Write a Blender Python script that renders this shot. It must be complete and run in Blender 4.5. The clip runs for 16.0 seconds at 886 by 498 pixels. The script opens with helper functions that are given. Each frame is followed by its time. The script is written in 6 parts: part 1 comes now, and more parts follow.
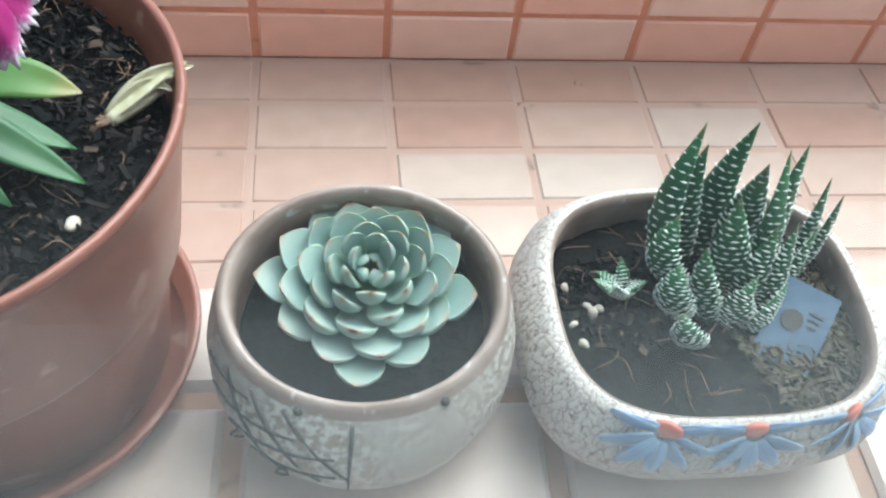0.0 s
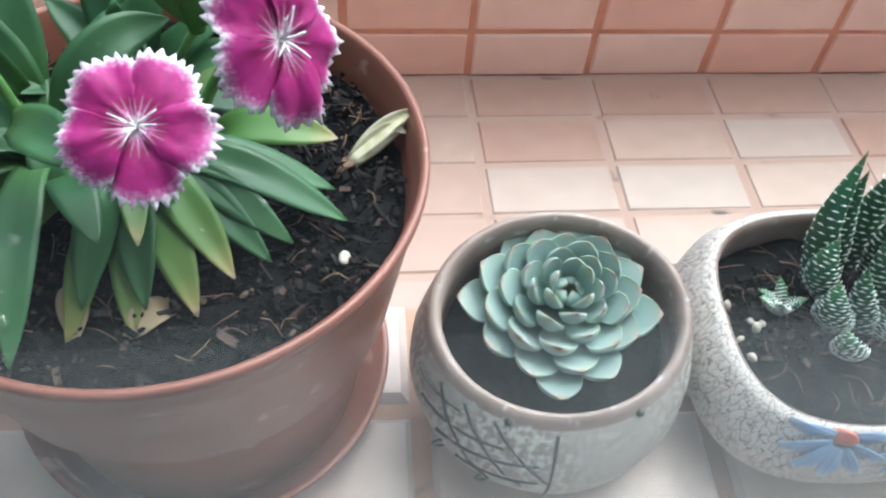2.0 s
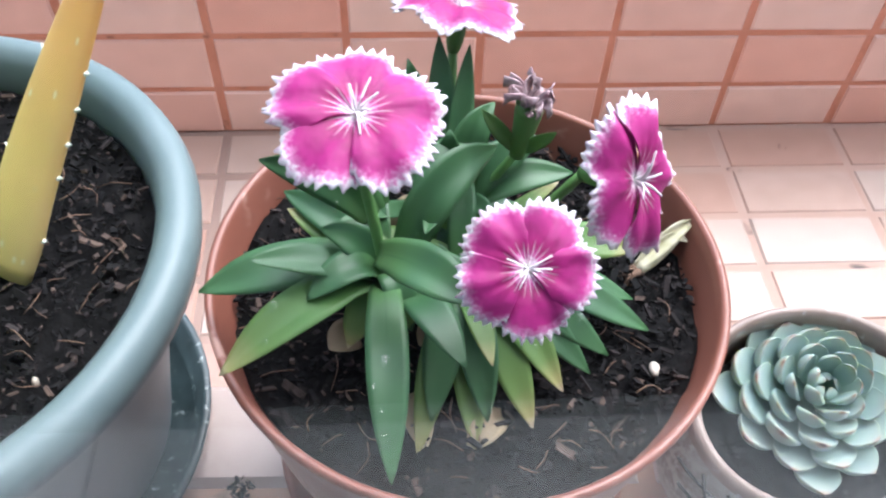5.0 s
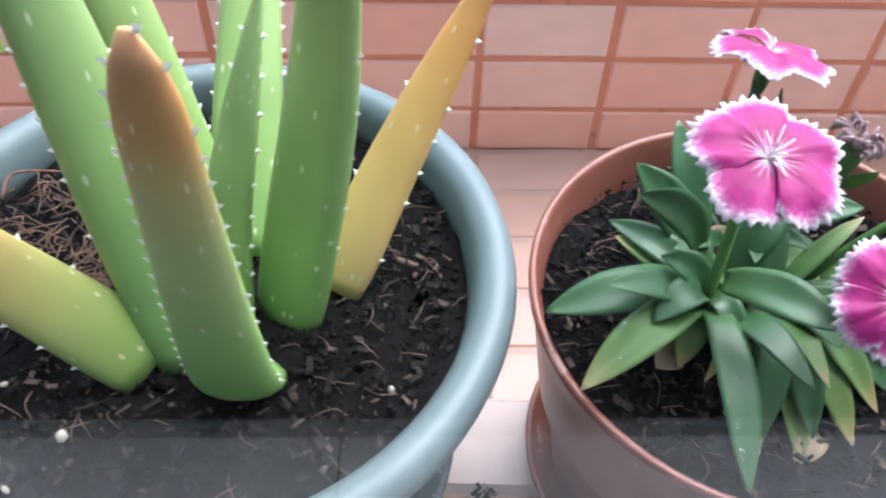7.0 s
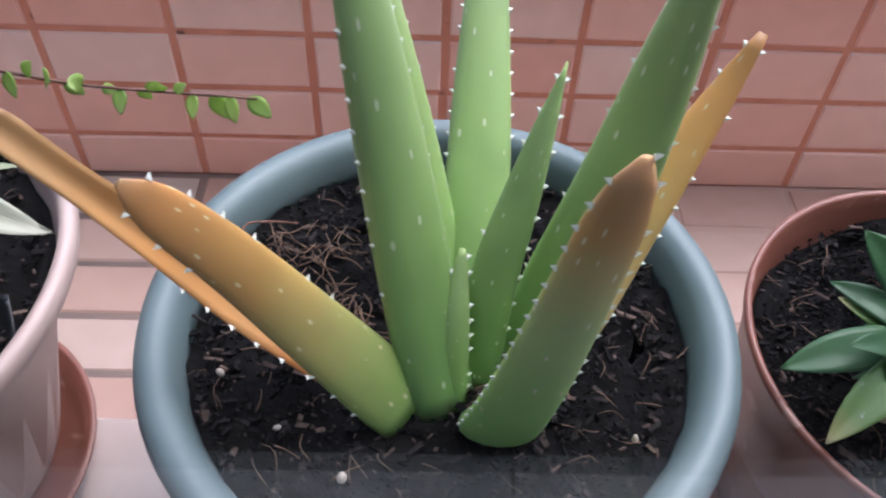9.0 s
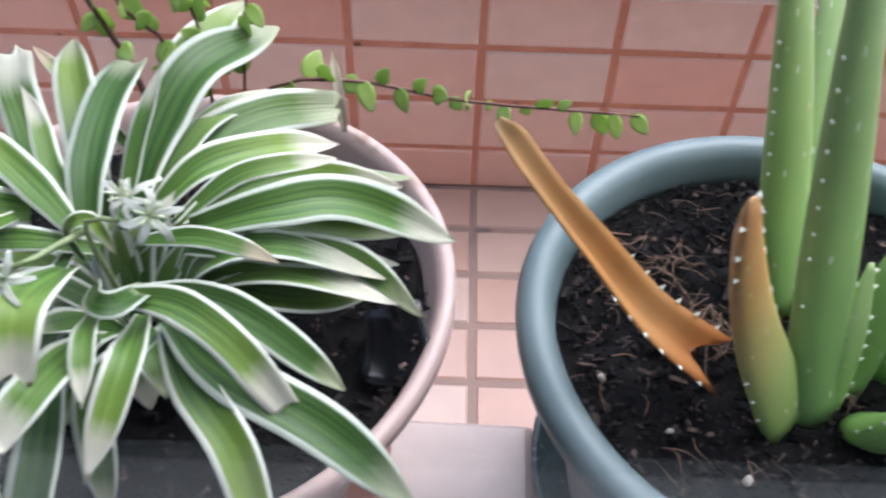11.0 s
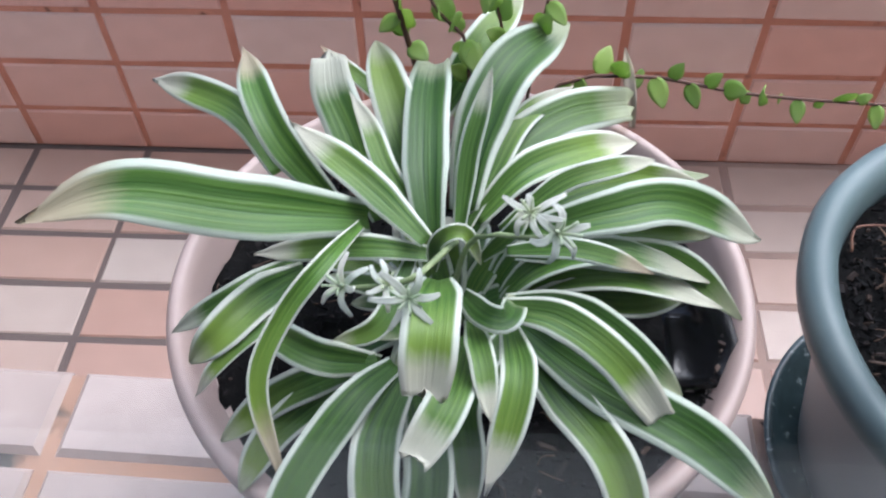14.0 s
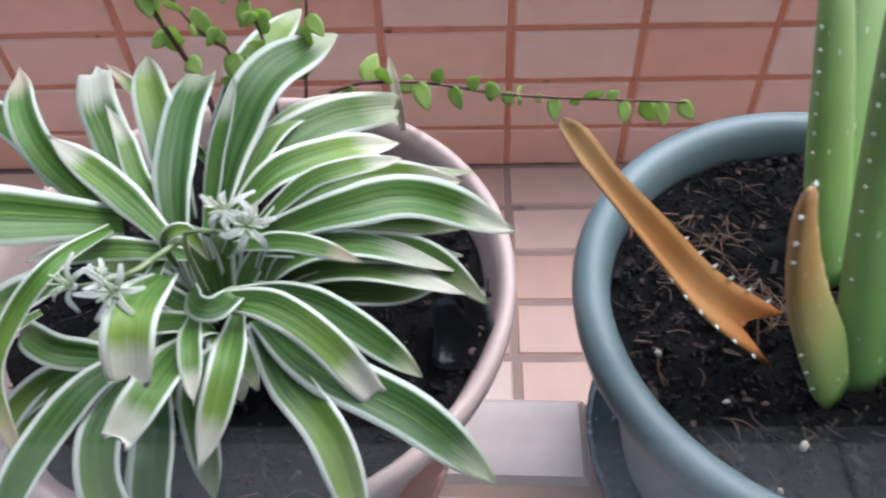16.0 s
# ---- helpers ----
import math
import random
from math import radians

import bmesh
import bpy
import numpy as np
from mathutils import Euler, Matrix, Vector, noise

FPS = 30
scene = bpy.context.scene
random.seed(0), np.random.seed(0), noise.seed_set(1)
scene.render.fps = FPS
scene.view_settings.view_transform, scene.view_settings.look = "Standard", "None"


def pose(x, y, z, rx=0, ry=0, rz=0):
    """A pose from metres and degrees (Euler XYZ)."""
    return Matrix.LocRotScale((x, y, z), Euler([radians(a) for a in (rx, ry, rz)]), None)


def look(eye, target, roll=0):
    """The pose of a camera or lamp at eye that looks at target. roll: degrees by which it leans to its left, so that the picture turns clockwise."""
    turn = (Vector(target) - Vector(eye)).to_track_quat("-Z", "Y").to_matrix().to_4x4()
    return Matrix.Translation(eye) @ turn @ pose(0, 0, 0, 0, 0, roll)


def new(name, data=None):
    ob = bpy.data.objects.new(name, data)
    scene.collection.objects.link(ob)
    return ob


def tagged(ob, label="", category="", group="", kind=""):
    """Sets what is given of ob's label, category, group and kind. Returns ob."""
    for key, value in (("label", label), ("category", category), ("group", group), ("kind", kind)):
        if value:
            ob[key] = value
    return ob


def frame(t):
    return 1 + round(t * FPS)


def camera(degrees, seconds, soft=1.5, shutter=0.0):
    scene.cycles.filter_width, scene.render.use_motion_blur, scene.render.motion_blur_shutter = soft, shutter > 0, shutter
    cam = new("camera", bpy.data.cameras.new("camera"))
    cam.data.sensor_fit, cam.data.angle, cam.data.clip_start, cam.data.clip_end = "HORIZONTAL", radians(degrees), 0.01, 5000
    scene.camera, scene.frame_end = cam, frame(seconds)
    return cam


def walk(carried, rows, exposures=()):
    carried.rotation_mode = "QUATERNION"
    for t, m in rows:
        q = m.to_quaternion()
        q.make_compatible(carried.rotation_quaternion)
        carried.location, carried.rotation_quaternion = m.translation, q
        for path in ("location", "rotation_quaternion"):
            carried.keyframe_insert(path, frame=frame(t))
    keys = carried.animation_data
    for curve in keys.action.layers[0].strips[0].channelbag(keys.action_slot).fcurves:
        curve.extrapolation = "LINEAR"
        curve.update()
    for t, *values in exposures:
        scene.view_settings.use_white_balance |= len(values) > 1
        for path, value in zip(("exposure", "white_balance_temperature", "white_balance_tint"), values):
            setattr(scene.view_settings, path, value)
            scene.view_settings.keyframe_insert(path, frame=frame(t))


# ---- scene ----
cam = camera(55.5, 16.0, soft=2.1, shutter=0.4)

PATH = [
    (0, (-0.04653, -0.52978, 0.43558), (0.02005, -0.22652, 0.04366), 8.70),
    (0.5, (-0.05690, -0.52557, 0.44250), (0.01412, -0.22326, 0.05062), 9.50),
    (1, (-0.06192, -0.53081, 0.45047), (0.00743, -0.22741, 0.05914), 8.80),
    (1.5, (-0.08845, -0.53144, 0.45183), (-0.02492, -0.22641, 0.06078), 7.60),
    (2, (-0.09997, -0.53255, 0.45149), (-0.04429, -0.22701, 0.05964), 6.50),
    (2.5, (-0.11479, -0.52840, 0.45201), (-0.06256, -0.22397, 0.05882), 6.10),
    (3, (-0.13486, -0.53002, 0.46417), (-0.08825, -0.22630, 0.06973), 5.40),
    (3.5, (-0.15382, -0.52383, 0.46747), (-0.11788, -0.21954, 0.07236), 4.10),
    (3.7, (-0.15598, -0.52251, 0.46820), (-0.12149, -0.21806, 0.07307), 4.00),
    (5.8, (-0.19286, -0.51698, 0.48036), (-0.16774, -0.19347, 0.09995), 2.30),
    (6, (-0.20393, -0.51907, 0.48295), (-0.17830, -0.19531, 0.10278), 2.70),
    (6.5, (-0.22891, -0.52257, 0.48491), (-0.20343, -0.19877, 0.10478), 3.30),
    (7, (-0.24725, -0.52393, 0.48628), (-0.23111, -0.20089, 0.10498), 2.40),
    (7.5, (-0.26307, -0.52094, 0.49436), (-0.25338, -0.19905, 0.11188), 1.90),
    (8, (-0.28458, -0.52114, 0.50328), (-0.27580, -0.19963, 0.12046), 2.00),
    (8.2, (-0.29132, -0.52133, 0.50505), (-0.28036, -0.19889, 0.12307), 2.20),
    (10.3, (-0.37501, -0.53425, 0.50471), (-0.36305, -0.19474, 0.13784), 3.50),
    (10.5, (-0.38908, -0.53440, 0.50440), (-0.37982, -0.19516, 0.13721), 3.10),
    (11, (-0.42225, -0.53385, 0.51107), (-0.42353, -0.20033, 0.13857), 1.90),
    (11.5, (-0.44389, -0.53632, 0.51101), (-0.46006, -0.20673, 0.13537), 0.10),
    (12, (-0.46216, -0.54277, 0.49948), (-0.47974, -0.22481, 0.11401), 0.20),
    (12.5, (-0.47487, -0.54365, 0.50311), (-0.49446, -0.22906, 0.11497), -0.00),
    (13, (-0.49120, -0.53675, 0.51451), (-0.51152, -0.22327, 0.12552), -0.60),
    (13.5, (-0.50281, -0.53124, 0.51581), (-0.52641, -0.21678, 0.12780), -1.20),
    (14, (-0.49886, -0.52762, 0.51762), (-0.52456, -0.21262, 0.13017), -1.80),
    (14.5, (-0.48588, -0.52413, 0.52338), (-0.51195, -0.20730, 0.13746), -2.30),
    (15, (-0.47431, -0.52859, 0.52149), (-0.49741, -0.20848, 0.13809), -2.50),
    (15.5, (-0.45808, -0.53294, 0.52220), (-0.47661, -0.21226, 0.13903), -2.30),
    (16, (-0.43385, -0.53929, 0.52490), (-0.44886, -0.21779, 0.14225), -2.50),
]
walk(cam, [(t, look(eye, target, roll)) for t, eye, target, roll in PATH],
     [(0, 1.0, 5400, -3), (2, 1.0, 5420, 1), (3, 1.28, 5470, 5), (3.5, 1.29, 5500, 9), (7, 1.22, 5480, 14), (8, 0.58, 5420, 21), (10.5, 0.69, 5540, 15), (11.5, 0.74, 5420, 17), (13.5, 0.53, 5370, 13), (14.0, 0.48, 5370, 13), (14.5, 0.17, 5390, 12), (15.5, 0.31, 5400, 14), (16, 0.54, 5400, 14)])

# ---------- daylight ----------
world = bpy.data.worlds.new("overcast_sky")
scene.world = world
world.use_nodes = True
wn = world.node_tree.nodes
sky = wn.new("ShaderNodeTexSky")
sky.sky_type, sky.sun_disc = "NISHITA", False
sky.sun_elevation, sky.sun_rotation = radians(60), radians(45)
sky.air_density, sky.dust_density, sky.ozone_density = 0.7, 7.0, 0.2
wn["Background"].inputs["Strength"].default_value = 0.15
world.node_tree.links.new(sky.outputs[0], wn["Background"].inputs[0])
sun_data = bpy.data.lights.new("sun", "SUN")
sun_data.energy, sun_data.angle, sun_data.color = 2.0, radians(75), (1.0, 0.97, 0.94)
sun = new("sun", sun_data)
sun.matrix_world = look((0.6, 0.6, 1.5), (0, 0, 0))


# ---------- materials ----------
def material(name, rough=0.6, metal=0.0, spec=0.5):
    m = bpy.data.materials.new(name)
    m.use_nodes = True
    b = m.node_tree.nodes["Principled BSDF"]
    b.inputs["Roughness"].default_value = rough
    b.inputs["Metallic"].default_value = metal
    b.inputs["Specular IOR Level"].default_value = spec
    return m, m.node_tree.nodes, m.node_tree.links, b


def ramp(nodes, links, source, stops):
    r = nodes.new("ShaderNodeValToRGB")
    while len(r.color_ramp.elements) < len(stops):
        r.color_ramp.elements.new(0.5)
    for e, (p, c) in zip(r.color_ramp.elements, stops):
        e.position, e.color = p, (*c, 1)
    links.new(source, r.inputs[0])
    return r.outputs[0]


def noise_tex(nodes, links, scale, detail=4.0, rough=0.6, coords="Object"):
    tc = nodes.new("ShaderNodeTexCoord")
    n = nodes.new("ShaderNodeTexNoise")
    n.inputs["Scale"].default_value, n.inputs["Detail"].default_value = scale, detail
    n.inputs["Roughness"].default_value = rough
    links.new(tc.outputs[coords], n.inputs["Vector"])
    return n.outputs[0]


def mix(nodes, links, fac, a, b, mode="MIX"):
    x = nodes.new("ShaderNodeMix")
    x.data_type, x.blend_type = "RGBA", mode
    for socket, value in ((x.inputs[0], fac), (x.inputs[6], a), (x.inputs[7], b)):
        if isinstance(value, (int, float)):
            socket.default_value = value
        elif isinstance(value, tuple):
            socket.default_value = (*value, 1)
        else:
            links.new(value, socket)
    return x.outputs[2]


def bump(nodes, links, bsdf, height, strength=0.3, distance=0.001):
    b = nodes.new("ShaderNodeBump")
    b.inputs["Strength"].default_value, b.inputs["Distance"].default_value = strength, distance
    links.new(height, b.inputs["Height"])
    links.new(b.outputs[0], bsdf.inputs["Normal"])


def see_through(nodes, links, bsdf, colour, share):
    """Lets part of the light pass through a thin leaf."""
    t, m = nodes.new("ShaderNodeBsdfTranslucent"), nodes.new("ShaderNodeMixShader")
    m.inputs[0].default_value = share
    links.new(colour, t.inputs["Color"])
    links.new(bsdf.outputs[0], m.inputs[1])
    links.new(t.outputs[0], m.inputs[2])
    links.new(m.outputs[0], nodes["Material Output"].inputs[0])


def mottled(name, dark, light, scale=40.0, rough=0.6, bump_scale=300.0, bump_strength=0.2, spots=None, spec=0.5):
    """Two tones by a coarse noise, fine grain relief, and rare spots."""
    m, n, l, b = material(name, rough, 0, spec)
    col = ramp(n, l, noise_tex(n, l, scale), [(0.3, dark), (0.7, light)])
    if spots:
        col = mix(n, l, ramp(n, l, noise_tex(n, l, scale * 3.1, 3), [(0.62, (0, 0, 0)), (0.7, (1, 1, 1))]), col, spots)
    l.new(col, b.inputs["Base Color"])
    bump(n, l, b, noise_tex(n, l, bump_scale, 3), bump_strength, 0.0006)
    return m


def tile_material(name, tones, rough, grain):
    """Glazed tile: every piece its own tone, with cloudy glaze and a rippled surface."""
    m, n, l, b = material(name, rough)
    info = n.new("ShaderNodeObjectInfo")
    base = ramp(n, l, info.outputs["Random"], tones)
    cloud = ramp(n, l, noise_tex(n, l, 55, 5), [(0.25, (0.86, 0.84, 0.82)), (0.75, (1.06, 1.05, 1.04))])
    speck = ramp(n, l, noise_tex(n, l, 420, 2), [(0.3, (0.94, 0.93, 0.92)), (0.6, (1, 1, 1))])
    col = mix(n, l, 1.0, base, cloud, "MULTIPLY")
    l.new(mix(n, l, 1.0, col, speck, "MULTIPLY"), b.inputs["Base Color"])
    bump(n, l, b, noise_tex(n, l, grain, 4), 0.25, 0.0008)
    return m


WALL_TILE = tile_material("wall_tile_glaze", [(0.0, (0.80, 0.52, 0.44)), (0.45, (0.82, 0.58, 0.51)), (0.8, (0.83, 0.65, 0.59)), (1.0, (0.83, 0.71, 0.66))], 0.35, 90)
FLOOR_TILE = tile_material("floor_tile_glaze", [(0.0, (0.42, 0.265, 0.21)), (0.5, (0.46, 0.325, 0.27)), (0.9, (0.48, 0.37, 0.315)), (1.0, (0.48, 0.41, 0.365))], 0.4, 90)
LEDGE_TILE = tile_material("ledge_tile_glaze", [(0.0, (0.52, 0.42, 0.375)), (1.0, (0.57, 0.475, 0.43))], 0.42, 120)
WALL_GROUT = mottled("wall_grout", (0.54, 0.26, 0.18), (0.68, 0.37, 0.27), 24, 0.9, spots=(0.20, 0.11, 0.08))
FLOOR_GROUT, fn, fl, fb = material("floor_grout", 0.9)
fxyz = fn.new("ShaderNodeSeparateXYZ")
ftc = fn.new("ShaderNodeTexCoord")
fl.new(ftc.outputs["Object"], fxyz.inputs[0])
damp = fn.new("ShaderNodeMath")
damp.operation = "MULTIPLY_ADD"
damp.inputs[1].default_value = 0.35
fl.new(noise_tex(fn, fl, 9), damp.inputs[0])
fl.new(fxyz.outputs[0], damp.inputs[2])
fshift = fn.new("ShaderNodeMath")
fshift.operation = "ADD"
fshift.inputs[1].default_value = 0.55
fl.new(damp.outputs[0], fshift.inputs[0])
fcol = ramp(fn, fl, fshift.outputs[0], [(0.05, (0.13, 0.10, 0.09)), (0.32, (0.24, 0.17, 0.14)), (0.62, (0.43, 0.30, 0.245))])
fl.new(mix(fn, fl, ramp(fn, fl, noise_tex(fn, fl, 22, 3), [(0.62, (0, 0, 0)), (0.72, (1, 1, 1))]), fcol, (0.12, 0.10, 0.09)), fb.inputs["Base Color"])
bump(fn, fl, fb, noise_tex(fn, fl, 300, 3), 0.2, 0.0006)
LEDGE_GROUT = mottled("ledge_grout", (0.28, 0.19, 0.15), (0.52, 0.31, 0.21), 9, 0.9, spots=(0.10, 0.09, 0.08))
WHITE_STONE = mottled("white_cap_stone", (0.72, 0.69, 0.67), (0.82, 0.80, 0.78), 40, 0.5)
PLASTER = mottled("plaster", (0.80, 0.77, 0.74), (0.86, 0.84, 0.81), 8, 0.9)
ROOM_WALL = mottled("room_paint", (0.045, 0.04, 0.038), (0.07, 0.065, 0.06), 3, 0.9)
SILL_STONE = mottled("sill_stone", (0.27, 0.28, 0.275), (0.36, 0.37, 0.365), 25, 0.5)
ALUMINIUM = mottled("window_aluminium", (0.50, 0.51, 0.52), (0.60, 0.61, 0.62), 60, 0.45)

BROWN_PLASTIC = mottled("brown_plastic", (0.20, 0.070, 0.045), (0.27, 0.105, 0.07), 25, 0.35, 500, 0.08, spots=(0.40, 0.22, 0.17))
TEAL_PLASTIC = mottled("grey_teal_plastic", (0.105, 0.150, 0.155), (0.175, 0.228, 0.230), 14, 0.42, 700, 0.15)
PALE_TEAL_PLASTIC = mottled("pale_grey_plastic", (0.30, 0.33, 0.335), (0.37, 0.40, 0.405), 14, 0.5, 700, 0.12)
DARK_TEAL_PLASTIC = mottled("dark_teal_plastic", (0.025, 0.042, 0.045), (0.06, 0.09, 0.095), 90, 0.35, 200, 0.5, spots=(0.35, 0.40, 0.40))
BEIGE_PLASTIC = mottled("beige_plastic", (0.47, 0.345, 0.30), (0.55, 0.43, 0.385), 18, 0.45, 600, 0.12, spots=(0.38, 0.26, 0.20))
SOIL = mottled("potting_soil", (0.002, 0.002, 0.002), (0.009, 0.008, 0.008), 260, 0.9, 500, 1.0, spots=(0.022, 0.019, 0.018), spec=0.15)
GRITTY_SOIL = mottled("gritty_soil", (0.02, 0.017, 0.011), (0.12, 0.10, 0.065), 330, 0.95, 500, 1.0, spots=(0.20, 0.17, 0.12))
PEBBLE = mottled("pale_pebble", (0.42, 0.36, 0.28), (0.62, 0.56, 0.48), 200, 0.7)
BARK, bn, bl, bb = material("bark_chip", 0.8, 0, 0.15)
island = bn.new("ShaderNodeNewGeometry")
bl.new(mix(bn, bl, 1.0, ramp(bn, bl, island.outputs["Random Per Island"], [(0.0, (0.003, 0.003, 0.003)), (0.6, (0.009, 0.008, 0.008)), (0.9, (0.036, 0.029, 0.028)), (1.0, (0.13, 0.09, 0.07))]),
           ramp(bn, bl, noise_tex(bn, bl, 600, 3), [(0.3, (0.6, 0.6, 0.6)), (0.7, (1.2, 1.2, 1.2))]), "MULTIPLY"), bb.inputs["Base Color"])
FIBRE = mottled("coir_fibre", (0.08, 0.042, 0.026), (0.26, 0.16, 0.10), 120, 0.8)


def glass_material(name, base):
    m = bpy.data.materials.new(name)
    m.use_nodes = True
    n, l = m.node_tree.nodes, m.node_tree.links
    n.remove(n["Principled BSDF"])
    clear, gloss, blend, layer = (n.new("ShaderNode" + k) for k in ("BsdfTransparent", "BsdfGlossy", "MixShader", "LayerWeight"))
    gloss.inputs["Roughness"].default_value = 0.015
    clear.inputs["Color"].default_value = (0.97, 0.985, 0.98, 1)
    layer.inputs["Blend"].default_value = 0.5
    power, scale = n.new("ShaderNodeMath"), n.new("ShaderNodeMath")
    power.operation, scale.operation = "POWER", "MULTIPLY_ADD"
    power.inputs[1].default_value = 5.0
    scale.inputs[1].default_value, scale.inputs[2].default_value = 0.96, base
    l.new(layer.outputs["Facing"], power.inputs[0])
    l.new(power.outputs[0], scale.inputs[0])
    l.new(scale.outputs[0], blend.inputs[0])
    l.new(clear.outputs[0], blend.inputs[1])
    l.new(gloss.outputs[0], blend.inputs[2])
    l.new(blend.outputs[0], n["Material Output"].inputs[0])
    return m


GLASS = glass_material("window_glass", 0.04)


def dust_haze(m):
    """A thin film of dust on the pane that also puts in the pale veil of haze, in cloudy smears, thicker low down and
    towards one end.
    """
    n, l = m.node_tree.nodes, m.node_tree.links
    clean = n["Material Output"].inputs[0].links[0].from_socket
    tc, sep = n.new("ShaderNodeTexCoord"), n.new("ShaderNodeSeparateXYZ")
    l.new(tc.outputs["Object"], sep.inputs[0])
    along, low = n.new("ShaderNodeMapRange"), n.new("ShaderNodeMapRange")
    for node, source, a, b, top in ((along, sep.outputs[0], -0.24, -0.02, 1.0), (low, sep.outputs[2], 0.415, 0.345, 1.0)):
        node.interpolation_type = "SMOOTHSTEP"
        l.new(source, node.inputs[0])
        node.inputs[1].default_value, node.inputs[2].default_value = a, b
        node.inputs[3].default_value, node.inputs[4].default_value = 0.0, top
    smear = ramp(n, l, noise_tex(n, l, 28, 3, 0.5), [(0.32, (0.35, 0.35, 0.35)), (0.68, (1, 1, 1))])
    share, scaled = n.new("ShaderNodeMath"), n.new("ShaderNodeMath")
    share.operation = scaled.operation = "MULTIPLY"
    l.new(along.outputs[0], share.inputs[0])
    l.new(low.outputs[0], share.inputs[1])
    l.new(mix(n, l, 1.0, smear, share.outputs[0], "MULTIPLY"), scaled.inputs[0])
    scaled.inputs[1].default_value = 0.075
    film, front, both, over = n.new("ShaderNodeBsdfTranslucent"), n.new("ShaderNodeBsdfDiffuse"), n.new("ShaderNodeMixShader"), n.new("ShaderNodeMixShader")
    film.inputs["Color"].default_value = front.inputs["Color"].default_value = (0.62, 0.66, 0.64, 1)
    l.new(film.outputs[0], both.inputs[1])
    l.new(front.outputs[0], both.inputs[2])
    l.new(scaled.outputs[0], over.inputs[0])
    l.new(clean, over.inputs[1])
    l.new(both.outputs[0], over.inputs[2])
    l.new(over.outputs[0], n["Material Output"].inputs[0])


dust_haze(GLASS)
WATER = glass_material("water", 0.04)


# ---------- mesh helpers ----------
def finish(name, bm, mat, smooth=True):
    me = bpy.data.meshes.new(name)
    bmesh.ops.recalc_face_normals(bm, faces=bm.faces)
    bm.to_mesh(me)
    bm.free()
    for p in me.polygons:
        p.use_smooth = smooth
    for one in (mat if isinstance(mat, (list, tuple)) else [mat]):
        me.materials.append(one)
    return me


def thing(name, bm, mat, label, category, kind="", group="", smooth=True):
    return tagged(new(name, finish(name, bm, mat, smooth)), label, category, group, kind)


def empty(name, place, label, category, group=""):
    ob = new(name)
    ob.location = place
    return tagged(ob, label, category, group)


def part(name, bm, mat, parent, label="", smooth=True):
    """One mesh under its thing; its points are given in the world."""
    ob = new(name, finish(name, bm, mat, smooth))
    ob.parent = parent
    at = Vector(parent.location)
    ob.matrix_parent_inverse = Matrix.Translation(-at)
    if label:
        ob["label"] = label
    return ob


def box(bm, x0, x1, y0, y1, z0, z1, bevel=0.0):
    made = bmesh.ops.create_cube(bm, size=1.0, matrix=Matrix.LocRotScale(((x0 + x1) / 2, (y0 + y1) / 2, (z0 + z1) / 2), None, (x1 - x0, y1 - y0, z1 - z0)))
    if bevel:
        edges = list({e for v in made["verts"] for e in v.link_edges})
        bmesh.ops.bevel(bm, geom=edges, offset=bevel, segments=2, affect="EDGES", profile=0.6)
    return bm


def lathe(bm, centre, profile, segs=72, wobble=None, caps=(True, True)):
    """A turned body: profile of (radius, height) from one end to the other; wobble(angle, radius, z) gives the place."""
    rings = []
    for r, z in profile:
        ring = []
        for i in range(segs):
            a = 2 * math.pi * i / segs
            p = Vector((r * math.cos(a), r * math.sin(a), z))
            if wobble:
                p = wobble(a, r, z, p)
            ring.append(bm.verts.new(Vector(centre) + p))
        rings.append(ring)
    for a, b in zip(rings, rings[1:]):
        for i in range(segs):
            bm.faces.new((a[i], a[(i + 1) % segs], b[(i + 1) % segs], b[i]))
    for ring, closed in zip((rings[0], rings[-1]), caps):
        if closed:
            bm.faces.new(ring)
    return bm


def bezier(points, n):
    """n + 1 points on a smooth line through three or four given points."""
    pts = [Vector(p) for p in points]
    if len(pts) == 2:
        pts = [pts[0], (pts[0] + pts[1]) / 2, pts[1]]
    ext = [2 * pts[0] - pts[1], *pts, 2 * pts[-1] - pts[-2]]
    out, spans, fine = [], len(pts) - 1, 80
    for i in range(fine + 1):
        u = i / fine * spans
        k = min(int(u), spans - 1)
        u -= k
        a, b, c, d = ext[k:k + 4]
        out.append(0.5 * (2 * b + (c - a) * u + (2 * a - 5 * b + 4 * c - d) * u * u + (3 * b - a - 3 * c + d) * u ** 3))
    run = [0.0]
    for a, b in zip(out, out[1:]):
        run.append(run[-1] + (b - a).length)
    even, k = [], 0
    for i in range(n + 1):
        want = run[-1] * i / n
        while k < fine - 1 and run[k + 1] < want:
            k += 1
        even.append(out[k].lerp(out[k + 1], (want - run[k]) / max(1e-9, run[k + 1] - run[k])))
    return even


